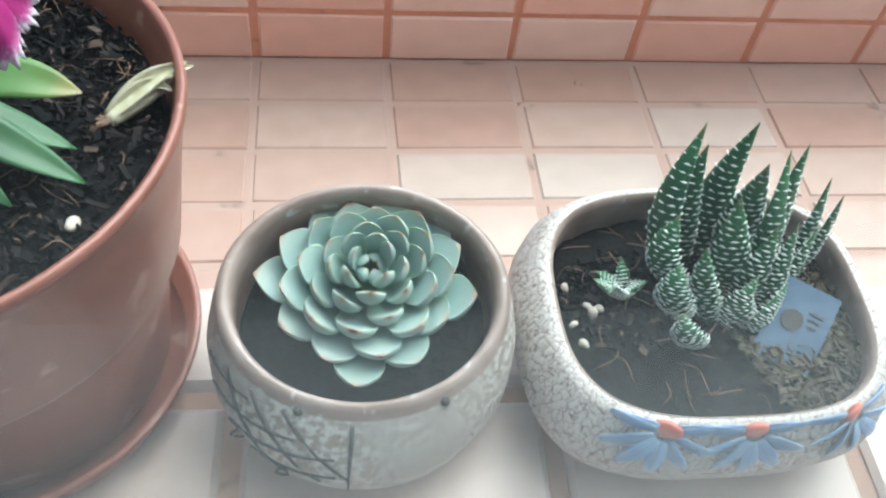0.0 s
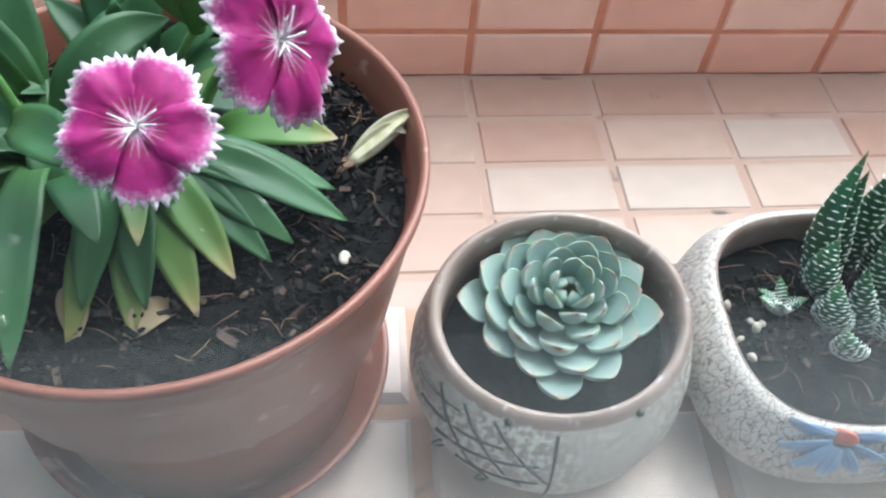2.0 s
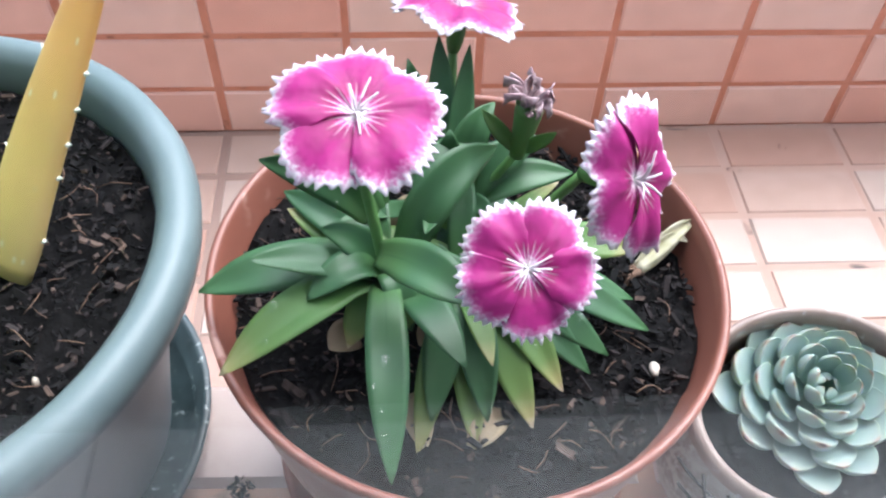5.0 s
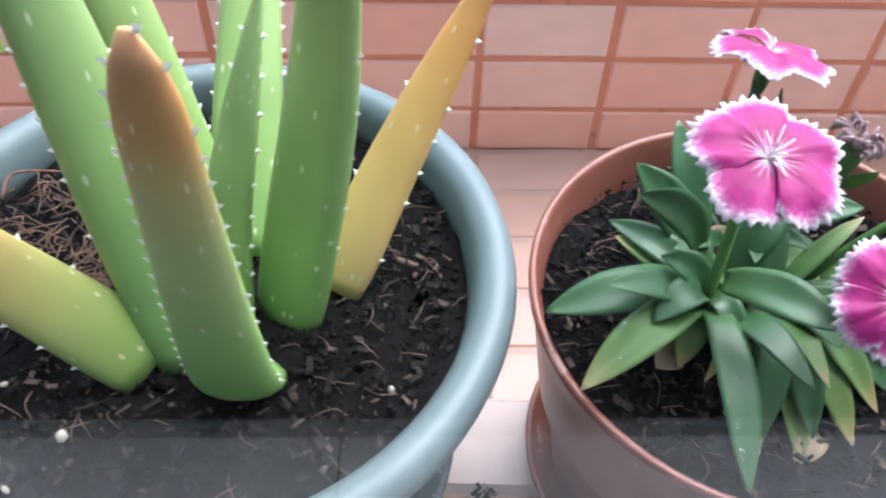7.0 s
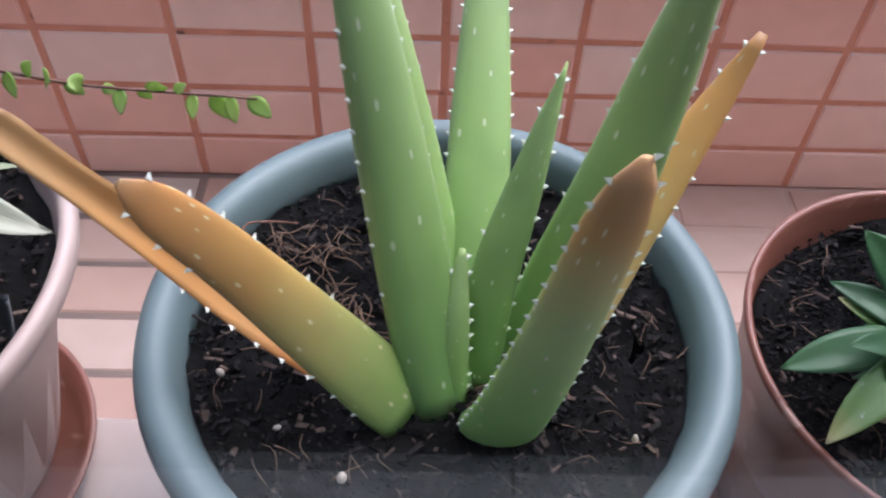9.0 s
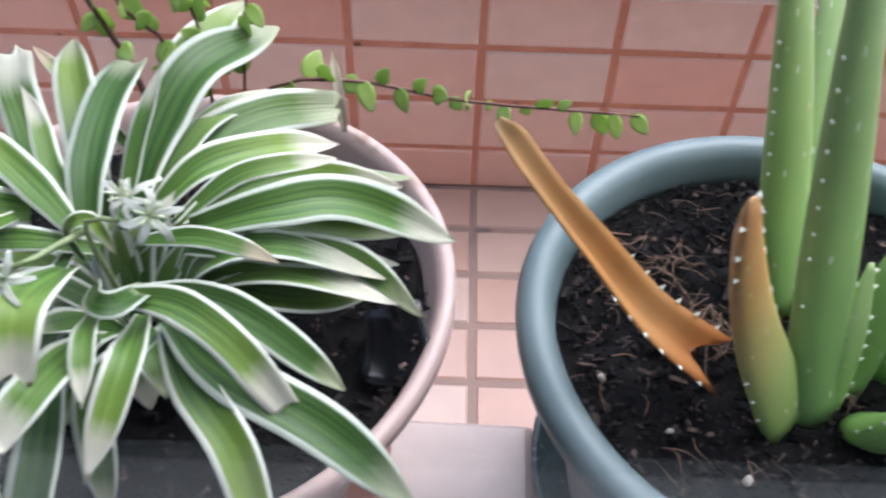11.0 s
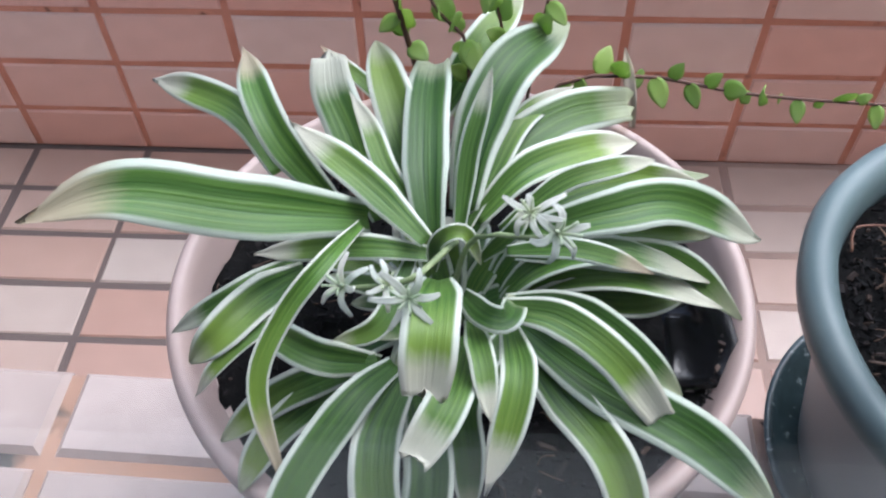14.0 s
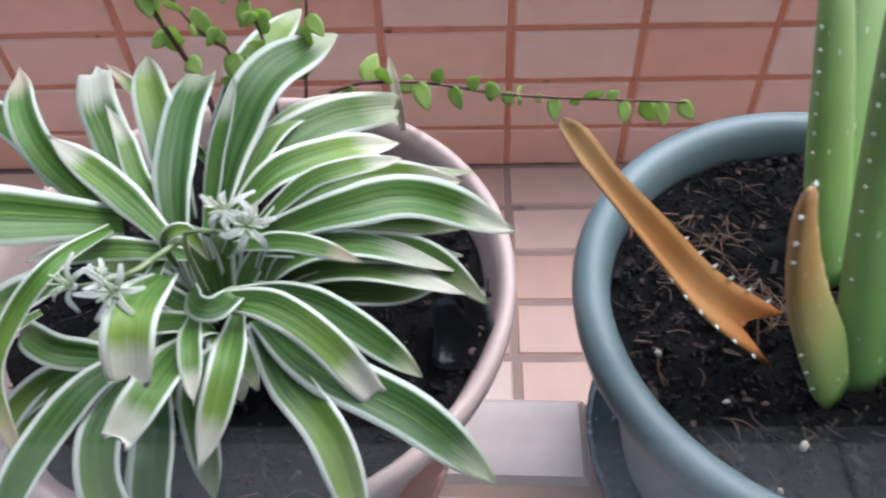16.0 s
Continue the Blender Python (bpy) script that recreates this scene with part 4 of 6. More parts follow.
def star_flower(place, axis, size, seed):
    """A small white six-petalled flower with stamens, on a short stalk."""
    r = random.Random(seed)
    ob = empty("spider_plant_flower", place, "small white star-shaped flower on a thin runner", "flower", "spider plant flowers")
    rot = Vector(axis).normalized().to_track_quat("Z", "Y").to_matrix()
    p0 = Vector(place)
    for k in range(6):
        a = k * math.pi / 3 + r.uniform(-0.15, 0.15)
        way = rot @ Vector((math.cos(a), math.sin(a), r.uniform(0.1, 0.5))).normalized()
        bm = bmesh.new()
        blade(bm, [p0, p0 + way * size * 0.5 + rot @ Vector((0, 0, size * 0.08)), p0 + way * size * r.uniform(0.7, 1.1) + rot @ Vector((r.uniform(-0.2, 0.2), r.uniform(-0.2, 0.2), r.uniform(-0.35, 0.15))) * size], size * 0.22, thin_section(0.2, 0.12, 4), lambda t: 0.45 + 0.55 * math.sin(math.pi * min(1, t * 0.85 + 0.12)), 7, rot @ Vector((0, 0, 1)))
        part("petal", bm, WHITE_PETAL, ob)
    bm = bmesh.new()
    for k in range(6):
        a = k * math.pi / 3 + 0.5
        tube(bm, [p0, p0 + rot @ Vector((0.15 * math.cos(a), 0.15 * math.sin(a), 0.5)) * size, p0 + rot @ Vector((0.35 * math.cos(a), 0.35 * math.sin(a), 0.75)) * size], size * 0.03, size * 0.05, 4, 4)
    part("stamens", bm, WHITE_PETAL, ob)
    return ob


star_flower((-0.4845, -0.413, 0.383), (0.3, -0.5, 0.6), 0.0085, 1)
star_flower((-0.4895, -0.409, 0.384), (-0.2, -0.4, 0.8), 0.0070, 5)
star_flower((-0.5310, -0.4145, 0.364), (-0.3, -0.5, 0.7), 0.0075, 2)
star_flower((-0.5150, -0.4235, 0.373), (0.1, -0.6, 0.6), 0.0080, 3)
star_flower((-0.5210, -0.4170, 0.368), (0.2, -0.3, 0.8), 0.0065, 4)
part("runner", tube(bmesh.new(), [(-0.508, -0.396, 0.335), (-0.502, -0.408, 0.374), (-0.490, -0.412, 0.380), (-0.4845, -0.413, 0.382)], 0.0009, 0.0006), STALK, spider, "thin pale flower runner")
part("runner", tube(bmesh.new(), [(-0.506, -0.402, 0.366), (-0.516, -0.416, 0.369), (-0.531, -0.4145, 0.363)], 0.0009, 0.0006), STALK, spider, "thin pale flower runner")

# ---------- scrap of plastic and a twig on the soil ----------
BLACK_PLASTIC = mottled("black_plastic", (0.004, 0.004, 0.005), (0.010, 0.010, 0.012), 60, 0.22, 180, 0.5)
bm = bmesh.new()
blade(bm, [(-0.4450, -0.3890, 0.3035), (-0.4350, -0.3895, 0.3065), (-0.4262, -0.3900, 0.3125)], 0.026, thin_section(0.16, 0.05), lambda t: 0.7 + 0.3 * math.sin(2.2 * t + 0.4), 8, (0.2, -0.2, 0.9), 16, 0.12, 2)
thing("plastic_scrap", bm, BLACK_PLASTIC, "crumpled scrap of glossy black plastic on the soil", "plastic scrap")
thing("twig", tube(bmesh.new(), [(-0.3755, -0.3410, 0.2935), (-0.3740, -0.3340, 0.2970), (-0.3665, -0.3310, 0.2960), (-0.3570, -0.3300, 0.2945)], 0.0006, 0.0003, 14, 5), mottled("reddish_twig", (0.16, 0.07, 0.045), (0.30, 0.15, 0.10), 150, 0.7), "thin reddish-brown twig on dark soil", "twig")

# ---------- shrubby vine behind the spider plant ----------
TWIG = mottled("brown_twig", (0.10, 0.045, 0.035), (0.20, 0.10, 0.07), 150, 0.7)
VINE_LEAF = leaf_material("vine_leaf", [(0.0, (0.42, 0.62, 0.14)), (0.6, (0.54, 0.72, 0.22)), (1.0, (0.56, 0.70, 0.28))], 0.5, thin=0.5)
vine = empty("shrub", (-0.510, -0.330, 0.299), "thin brown-stemmed shrub with small round green leaves", "shrub")


def vine_branch(points, r0, leaves, seed, size=0.0085, droop=0.6, gap=0.0):
    r = random.Random(seed)
    part("stem", tube(bmesh.new(), points, r0, r0 * 0.45, 16, 6), TWIG, vine, "thin brown stem")
    line = bezier(points, 60)
    for k in range(leaves):
        i = int(60 * (gap + (1 - gap) * (k + 0.5) / leaves))
        p = line[i]
        tan = (line[min(i + 1, 60)] - line[i - 1]).normalized()
        side = tan.cross(Vector((0, 0, 1))).normalized() * (1 if k % 2 else -1)
        way = (side * r.uniform(0.1, 0.9) + tan * r.uniform(0.0, 0.6) + Vector((0, -0.2, (1 if r.random() > droop else -1) * r.uniform(0.4, 1.0)))).normalized()
        s = size * r.uniform(0.55, 1.1)
        bm = bmesh.new()
        blade(bm, [p, p + way * s * 0.55, p + way * s + Vector((0, 0, -0.1 * s))], s * 0.66, thin_section(0.12, 0.08, 4), lambda t: max(0.05, 0.12 + 0.88 * math.sin(math.pi * t ** 0.75) ** 0.9), 9, (r.uniform(-0.5, 0.5), -0.8, 0.6))
        part("leaf", bm, VINE_LEAF, vine)


vine_branch([(-0.490, -0.335, 0.300), (-0.482, -0.325, 0.345), (-0.455, -0.3225, 0.3515), (-0.418, -0.323, 0.3455), (-0.364, -0.330, 0.3475)], 0.0008, 25, 1, 0.0096, 0.62, 0.18)
vine_branch([(-0.512, -0.330, 0.298), (-0.519, -0.322, 0.335), (-0.523, -0.317, 0.350), (-0.529, -0.327, 0.392), (-0.535, -0.330, 0.420)], 0.0014, 16, 2, 0.0096, 0.5, 0.5)
vine_branch([(-0.508, -0.330, 0.298), (-0.506, -0.326, 0.360), (-0.514, -0.330, 0.378), (-0.524, -0.326, 0.395)], 0.0009, 16, 3, 0.0096, 0.5, 0.45)
vine_branch([(-0.500, -0.328, 0.298), (-0.496, -0.325, 0.360), (-0.499, -0.322, 0.380), (-0.505, -0.320, 0.410)], 0.0008, 15, 4, 0.0096, 0.5, 0.45)
vine_branch([(-0.492, -0.328, 0.300), (-0.486, -0.320, 0.355), (-0.482, -0.315, 0.385), (-0.482, -0.312, 0.410)], 0.0007, 13, 5, 0.0096, 0.5, 0.45)

# ---------- dianthus in the brown pot ----------
DIAN_LEAF = leaf_material("dianthus_leaf", [(0.0, (0.10, 0.22, 0.068)), (0.5, (0.058, 0.150, 0.064)), (1.0, (0.070, 0.172, 0.068))], 0.40, across=([(0.46, (0, 0, 0)), (0.5, (0.6, 0.6, 0.6)), (0.54, (0, 0, 0))], (0.045, 0.13, 0.05)), thin=0.22)
DIAN_YELLOW = leaf_material("dianthus_leaf_yellowing", [(0.0, (0.10, 0.24, 0.06)), (0.55, (0.12, 0.25, 0.06)), (0.80, (0.16, 0.26, 0.07)), (0.95, (0.36, 0.34, 0.13)), (1.0, (0.60, 0.50, 0.34))], 0.45, thin=0.22)
DRY_LEAF = leaf_material("dry_leaf", [(0.0, (0.35, 0.24, 0.13)), (1.0, (0.55, 0.44, 0.30))], 0.7, thin=0.22)


def oval_profile(t):
    return (0.50 + 0.50 * min(1.0, t / 0.4) ** 0.8) * (1 - max(0.0, (t - 0.5) / 0.5) ** 2.2 * 0.96)


dianthus = empty("dianthus", (-0.158, -0.383, 0.286), "dianthus plant with dark green leaves and magenta flowers", "flowering plant")


def dleaf(base, tip, width, lift=0.008, mat=None, facing=(0, -0.25, 0.9), fold=0.18, twist=0.0):
    b, t = Vector(base), Vector(tip)
    mid = b.lerp(t, 0.5) + Vector((0, 0, lift))
    bm = bmesh.new()
    n = len(dianthus.children)
    blade(bm, [b, b.lerp(mid, 0.5) + Vector((0, 0, lift * 0.35)), mid.lerp(t, 0.2), t], width * 0.9, thin_section(fold + 0.12 * math.sin(n * 2.3), 0.07), oval_profile, 18, facing, twist + 12 * math.sin(n * 1.7), 0.07, n)
    return part("leaf", bm, mat or DIAN_LEAF, dianthus)


C1, C2, C3 = (-0.169, -0.388, 0.305), (-0.150, -0.386, 0.300), (-0.152, -0.366, 0.300)
dleaf(C1, (-0.2135, -0.3950, 0.3090), 0.0140, 0.008)
dleaf(C1, (-0.2065, -0.4170, 0.3065), 0.0130, 0.007, DIAN_YELLOW)
dleaf(C1, (-0.1680, -0.4410, 0.2990), 0.0110, 0.010)
dleaf((-0.170, -0.395, 0.322), (-0.1490, -0.4160, 0.3300), 0.0125, 0.003, facing=(0.2, -0.6, 0.8))
dleaf(C1, (-0.1870, -0.4010, 0.3130), 0.0100, 0.008)
dleaf(C1, (-0.1930, -0.3740, 0.3150), 0.0100, 0.004, DIAN_YELLOW)
dleaf((-0.172, -0.380, 0.318), (-0.1950, -0.3870, 0.3450), 0.0110, 0.006, facing=(0.2, -0.7, 0.5))
dleaf((-0.170, -0.378, 0.310), (-0.1890, -0.3640, 0.3330), 0.0130, 0.004, facing=(0.2, -0.8, 0.5))
dleaf((-0.171, -0.377, 0.312), (-0.1780, -0.3550, 0.3400), 0.0130, 0.004, facing=(0.1, -0.8, 0.5))
dleaf(C1, (-0.1840, -0.3860, 0.3210), 0.0100, 0.006, facing=(0.3, -0.6, 0.5))
dleaf((-0.165, -0.391, 0.300), (-0.1510, -0.4200, 0.3120), 0.0110, 0.008)
dleaf(C2, (-0.1585, -0.4230, 0.2930), 0.0110, 0.010)
dleaf(C2, (-0.1450, -0.4230, 0.2920), 0.0110, 0.010)
dleaf(C2, (-0.1340, -0.4240, 0.2900), 0.0110, 0.010, DIAN_YELLOW)
dleaf(C2, (-0.1260, -0.4160, 0.2930), 0.0110, 0.010, DIAN_YELLOW)
dleaf(C2, (-0.1180, -0.4100, 0.2910), 0.0100, 0.009)
dleaf(C2, (-0.1130, -0.4060, 0.2930), 0.0105, 0.009)
dleaf(C2, (-0.1000, -0.3970, 0.2900), 0.0115, 0.010)
dleaf(C2, (-0.1030, -0.3880, 0.2920), 0.0105, 0.009)
dleaf((-0.135, -0.375, 0.296), (-0.1020, -0.3770, 0.2990), 0.0120, 0.006, DIAN_YELLOW)
dleaf(C2, (-0.1480, -0.4280, 0.2880), 0.0100, 0.006, DIAN_YELLOW)
dleaf(C2, (-0.1620, -0.4290, 0.2880), 0.0095, 0.008, DIAN_YELLOW)
dleaf(C2, (-0.1380, -0.4060, 0.3080), 0.0100, 0.006)
dleaf((-0.165, -0.386, 0.306), (-0.1400, -0.3640, 0.3260), 0.0125, 0.012, facing=(0, -0.7, 0.7))
dleaf((-0.160, -0.380, 0.306), (-0.1470, -0.3560, 0.3240), 0.0120, 0.010, facing=(0, -0.7, 0.7))
dleaf(C3, (-0.1620, -0.3440, 0.3380), 0.0110, 0.004, facing=(0, -0.9, 0.4))
dleaf(C3, (-0.1540, -0.3400, 0.3420), 0.0095, 0.002, facing=(0, -0.9, 0.3))
dleaf(C3, (-0.1460, -0.3410, 0.3400), 0.0085, 0.002, facing=(0.2, -0.9, 0.3))
dleaf(C3, (-0.1400, -0.3530, 0.3310), 0.0120, 0.012, facing=(0.1, -0.7, 0.6))
dleaf(C3, (-0.1520, -0.3620, 0.3300), 0.0120, 0.012, facing=(-0.1, -0.7, 0.6))
dleaf(C3, (-0.1270, -0.3560, 0.3220), 0.0110, 0.006)
dleaf(C3, (-0.1180, -0.3600, 0.3120), 0.0110, 0.008)
dleaf(C3, (-0.1330, -0.3470, 0.3130), 0.0100, 0.006)
dleaf(C3, (-0.1720, -0.3500, 0.3220), 0.0110, 0.006)
rd = random.Random(3)
for k in range(34):
    a, d = rd.uniform(0, 6.28), rd.uniform(0.016, 0.034)
    base = rd.choice((C1, C2, C3))
    dleaf(base, (base[0] + d * math.cos(a), base[1] + d * math.sin(a), base[2] + rd.uniform(-0.008, 0.022)), rd.uniform(0.006, 0.0105), rd.uniform(0.003, 0.009), rd.choice((DIAN_LEAF, DIAN_LEAF, DIAN_LEAF, DIAN_YELLOW)))
for base, tip, w in (((-0.163, -0.412, 0.288), (-0.160, -0.428, 0.288), 0.008), ((-0.176, -0.398, 0.292), (-0.183, -0.404, 0.296), 0.010), ((-0.168, -0.375, 0.305), (-0.157, -0.368, 0.311), 0.010), ((-0.155, -0.401, 0.296), (-0.161, -0.406, 0.300), 0.009), ((-0.140, -0.419, 0.287), (-0.150, -0.428, 0.288), 0.008)):
    dleaf(base, tip, w, 0.003, DRY_LEAF)


def petal_material():
    """Magenta with white fringe, white rays at the throat."""
    m, n, l, b = material("dianthus_petal", 0.6)
    tc, sep = n.new("ShaderNodeTexCoord"), n.new("ShaderNodeSeparateXYZ")
    l.new(tc.outputs["UV"], sep.inputs[0])
    fine = noise_tex(n, l, 1100, 4, 0.75)
    add = n.new("ShaderNodeMath")
    add.operation = "MULTIPLY_ADD"
    l.new(fine, add.inputs[0])
    add.inputs[1].default_value = 0.32
    shrink = n.new("ShaderNodeMath")
    shrink.operation = "MULTIPLY"
    shrink.inputs[1].default_value = 0.8
    l.new(sep.outputs[1], shrink.inputs[0])
    l.new(shrink.outputs[0], add.inputs[2])
    col = ramp(n, l, add.outputs[0], [(0.13, (0.60, 0.64, 0.42)), (0.21, (0.84, 0.72, 0.80)), (0.30, (0.52, 0.08, 0.30)), (0.38, (0.28, 0.004, 0.10)), (0.50, (0.33, 0.004, 0.140)), (0.80, (0.39, 0.014, 0.185)), (0.885, (0.60, 0.20, 0.42)), (0.925, (0.84, 0.72, 0.82))])
    ray = n.new("ShaderNodeTexWave")
    ray.inputs["Scale"].default_value = 1.6
    ray.inputs["Distortion"].default_value = 0.8
    l.new(tc.outputs["UV"], ray.inputs["Vector"])
    inner = ramp(n, l, sep.outputs[1], [(0.15, (0.6, 0.6, 0.6)), (0.42, (0, 0, 0))])
    col = mix(n, l, mix(n, l, 1.0, ramp(n, l, ray.outputs[0], [(0.75, (0, 0, 0)), (0.95, (1, 1, 1))]), inner, "MULTIPLY"), col, (0.86, 0.74, 0.84))
    tone = ramp(n, l, noise_tex(n, l, 260, 5, 0.7), [(0.3, (0.74, 0.66, 0.74)), (0.62, (1.14, 1.3, 1.16))])
    col = mix(n, l, 1.0, col, tone, "MULTIPLY")
    l.new(col, b.inputs["Base Color"])
    bump(n, l, b, noise_tex(n, l, 700, 2), 0.3, 0.0005)
    see_through(n, l, b, col, 0.15)
    return m


PETAL = petal_material()
STIGMA = mottled("pale_stigma", (0.66, 0.60, 0.62), (0.82, 0.78, 0.80), 200, 0.5)
SEPAL = leaf_material("sepal", [(0.0, (0.12, 0.25, 0.07)), (1.0, (0.16, 0.30, 0.10))], 0.5, thin=0.22)


def petal(centre, rot, angle, size, spread, lift, seed):
    """One fan-shaped petal with a fringed, slightly wavy edge and real thickness."""
    r = random.Random(seed)
    bm = bmesh.new()
    uv = bm.loops.layers.uv.verify()
    cols, rows = 44, 13
    teeth = [1 + (0.05, 0.02, -0.035, -0.01)[k % 4] * r.uniform(0.4, 1.7) for k in range(cols + 1)]
    layers = []
    for side in (0, 1):
        grid = []
        for j in range(rows + 1):
            t = j / rows
            row = []
            for i in range(cols + 1):
                u = i / cols * 2 - 1
                reach = size * (0.02 + 0.98 * t) * (1.02 - 0.26 * abs(u) ** 3 - 0.05 * math.sin(u * 4 + seed) * u * u)
                if j == rows:
                    reach *= teeth[i]
                a = angle + u * spread * (0.85 + 0.15 * min(1, t * 1.6))
                z = size * (lift * math.sin(t * 2.4) - 0.16 * t * t + 0.07 * math.sin(u * 5 + seed) * t * t + 0.035 * math.sin(u * 9 + seed * 2) * t ** 4 + 0.02 * noise.noise(Vector((u * 3, t * 3, seed)))) + 0.02 * size * (angle % 1.3)
                row.append((bm.verts.new(Vector(centre) + rot @ Vector((reach * math.cos(a), reach * math.sin(a), z - side * size * 0.02))), u, t))
            grid.append(row)
        layers.append(grid)
    def face(four, flip):
        f = bm.faces.new([q[0] for q in (reversed(four) if flip else four)])
        for lp in f.loops:
            for v, u, t in four:
                if lp.vert is v:
                    lp[uv].uv = (0.5 + u / 2, t)
    for side, grid in enumerate(layers):
        for j in range(rows):
            for i in range(cols):
                face((grid[j][i], grid[j][i + 1], grid[j + 1][i + 1], grid[j + 1][i]), side)
    top, low = layers
    for i in range(cols):
        face((top[rows][i], top[rows][i + 1], low[rows][i + 1], low[rows][i]), 0)
    for j in range(rows):
        face((top[j][0], top[j + 1][0], low[j + 1][0], low[j][0]), 0)
        face((top[j][cols], top[j + 1][cols], low[j + 1][cols], low[j][cols]), 1)
    return bm


def dianthus_flower(centre, axis, size, root, seed, label, squash=1.0):
    ob = empty("dianthus_flower", centre, label, "flower", "dianthus flowers")
    rot = Vector(axis).normalized().to_track_quat("Z", "Y").to_matrix() @ Matrix.Diagonal((squash, 1, 1))
    for k in range(5):
        part("petal", petal(centre, rot, k * 2 * math.pi / 5 + 0.3 + seed, size, 0.74, 0.12 + 0.07 * (k % 2), seed * 10 + k), PETAL, ob)
    c, up = Vector(centre), Vector(axis).normalized()
    bm = bmesh.new()
    r = random.Random(seed)
    for k in range(7):
        a = r.uniform(0, 6.28)
        tube(bm, [c, c + up * size * 0.16 + rot @ Vector((math.cos(a), math.sin(a), 0)) * size * 0.08, c + up * size * r.uniform(0.18, 0.3) + rot @ Vector((math.cos(a), math.sin(a), 0)) * size * r.uniform(0.15, 0.42)], size * 0.022, size * 0.012, 6, 4)
    part("stigmas", bm, STIGMA, ob, "thin white curling stigmas")
    bm = bmesh.new()
    blade(bm, [c - up * size * 0.75, c - up * size * 0.4, c - up * size * 0.02], size * 0.30, fleshy_section(1.0, 1.0), lambda t: 0.6 + 0.4 * math.sin(math.pi * t) ** 0.7, 8, (0.3, 0.4, 0.1))
    part("calyx", bm, SEPAL, ob, "green tubular calyx")
    foot = c - up * size * 0.72
    part("stem", tube(bmesh.new(), [foot, foot.lerp(Vector(root), 0.5) + Vector((0, 0, 0.002)), Vector(root)], 0.0013, 0.0016, 10, 6), STALK_GREEN, ob, "slender green stem")
    return ob


STALK_GREEN = mottled("fresh_green_stalk", (0.10, 0.24, 0.06), (0.16, 0.32, 0.09), 150, 0.45)
dianthus_flower((-0.1730, -0.3960, 0.3650), (0.06, -0.20, 0.95), 0.0170, (-0.168, -0.388, 0.300), 1, "large magenta dianthus flower with a white fringed edge")
dianthus_flower((-0.1390, -0.4120, 0.3370), (0.00, -0.62, 0.78), 0.0148, (-0.150, -0.386, 0.296), 2, "small deep magenta dianthus flower with a fringed edge")
dianthus_flower((-0.1130, -0.3900, 0.3400), (0.60, -0.55, 0.40), 0.0190, (-0.140, -0.378, 0.296), 3, "white-streaked magenta dianthus flower turned sideways", 0.8)
dianthus_flower((-0.1480, -0.3320, 0.3450), (0.15, 0.25, 0.95), 0.0165, (-0.152, -0.362, 0.300), 4, "magenta dianthus flower held flat on a tall stem")
bud = empty("dianthus_bud", (-0.133, -0.364, 0.344), "withered brownish-pink dianthus flower head", "flower", "dianthus flowers")
WITHERED = mottled("withered_petal", (0.20, 0.10, 0.12), (0.52, 0.42, 0.42), 500, 0.8)
rb = random.Random(9)
for k in range(16):
    a = k * 2.4
    c = Vector((-0.133, -0.364, 0.338))
    way = Vector((math.cos(a) * 0.75, math.sin(a) * 0.75, rb.uniform(0.5, 1.1))).normalized()
    bm = bmesh.new()
    blade(bm, [c, c + way * 0.006, c + way * 0.0085 + Vector((rb.uniform(-0.003, 0.003), rb.uniform(-0.003, 0.003), -0.0015))], 0.0035, thin_section(0.5, 0.2, 4), lambda t: 0.5 + 0.5 * t, 6, (0, 0, 1), 90)
    part("petal", bm, WITHERED, bud)
bm = bmesh.new()
blade(bm, [(-0.1345, -0.363, 0.322), (-0.1338, -0.3635, 0.330), (-0.133, -0.364, 0.340)], 0.0075, fleshy_section(1, 1), lambda t: 0.55 + 0.45 * t, 8, (0.2, 0.5, 0.1))
part("calyx", bm, SEPAL, bud, "green calyx")
part("stem", tube(bmesh.new(), [(-0.1345, -0.363, 0.323), (-0.142, -0.364, 0.310), (-0.150, -0.366, 0.294)], 0.0012, 0.0014), STALK_GREEN, bud)
for k, (tip, face_y) in enumerate((((-0.145, -0.366, 0.340), -1), ((-0.127, -0.370, 0.336), -1))):
    bm = bmesh.new()
    blade(bm, [(-0.1345, -0.363, 0.323), Vector((-0.1345, -0.363, 0.323)).lerp(Vector(tip), 0.5), tip], 0.004, thin_section(0.3, 0.12), oval_profile, 8, (0, -0.8, 0.5))
    part("bract", bm, SEPAL, bud)

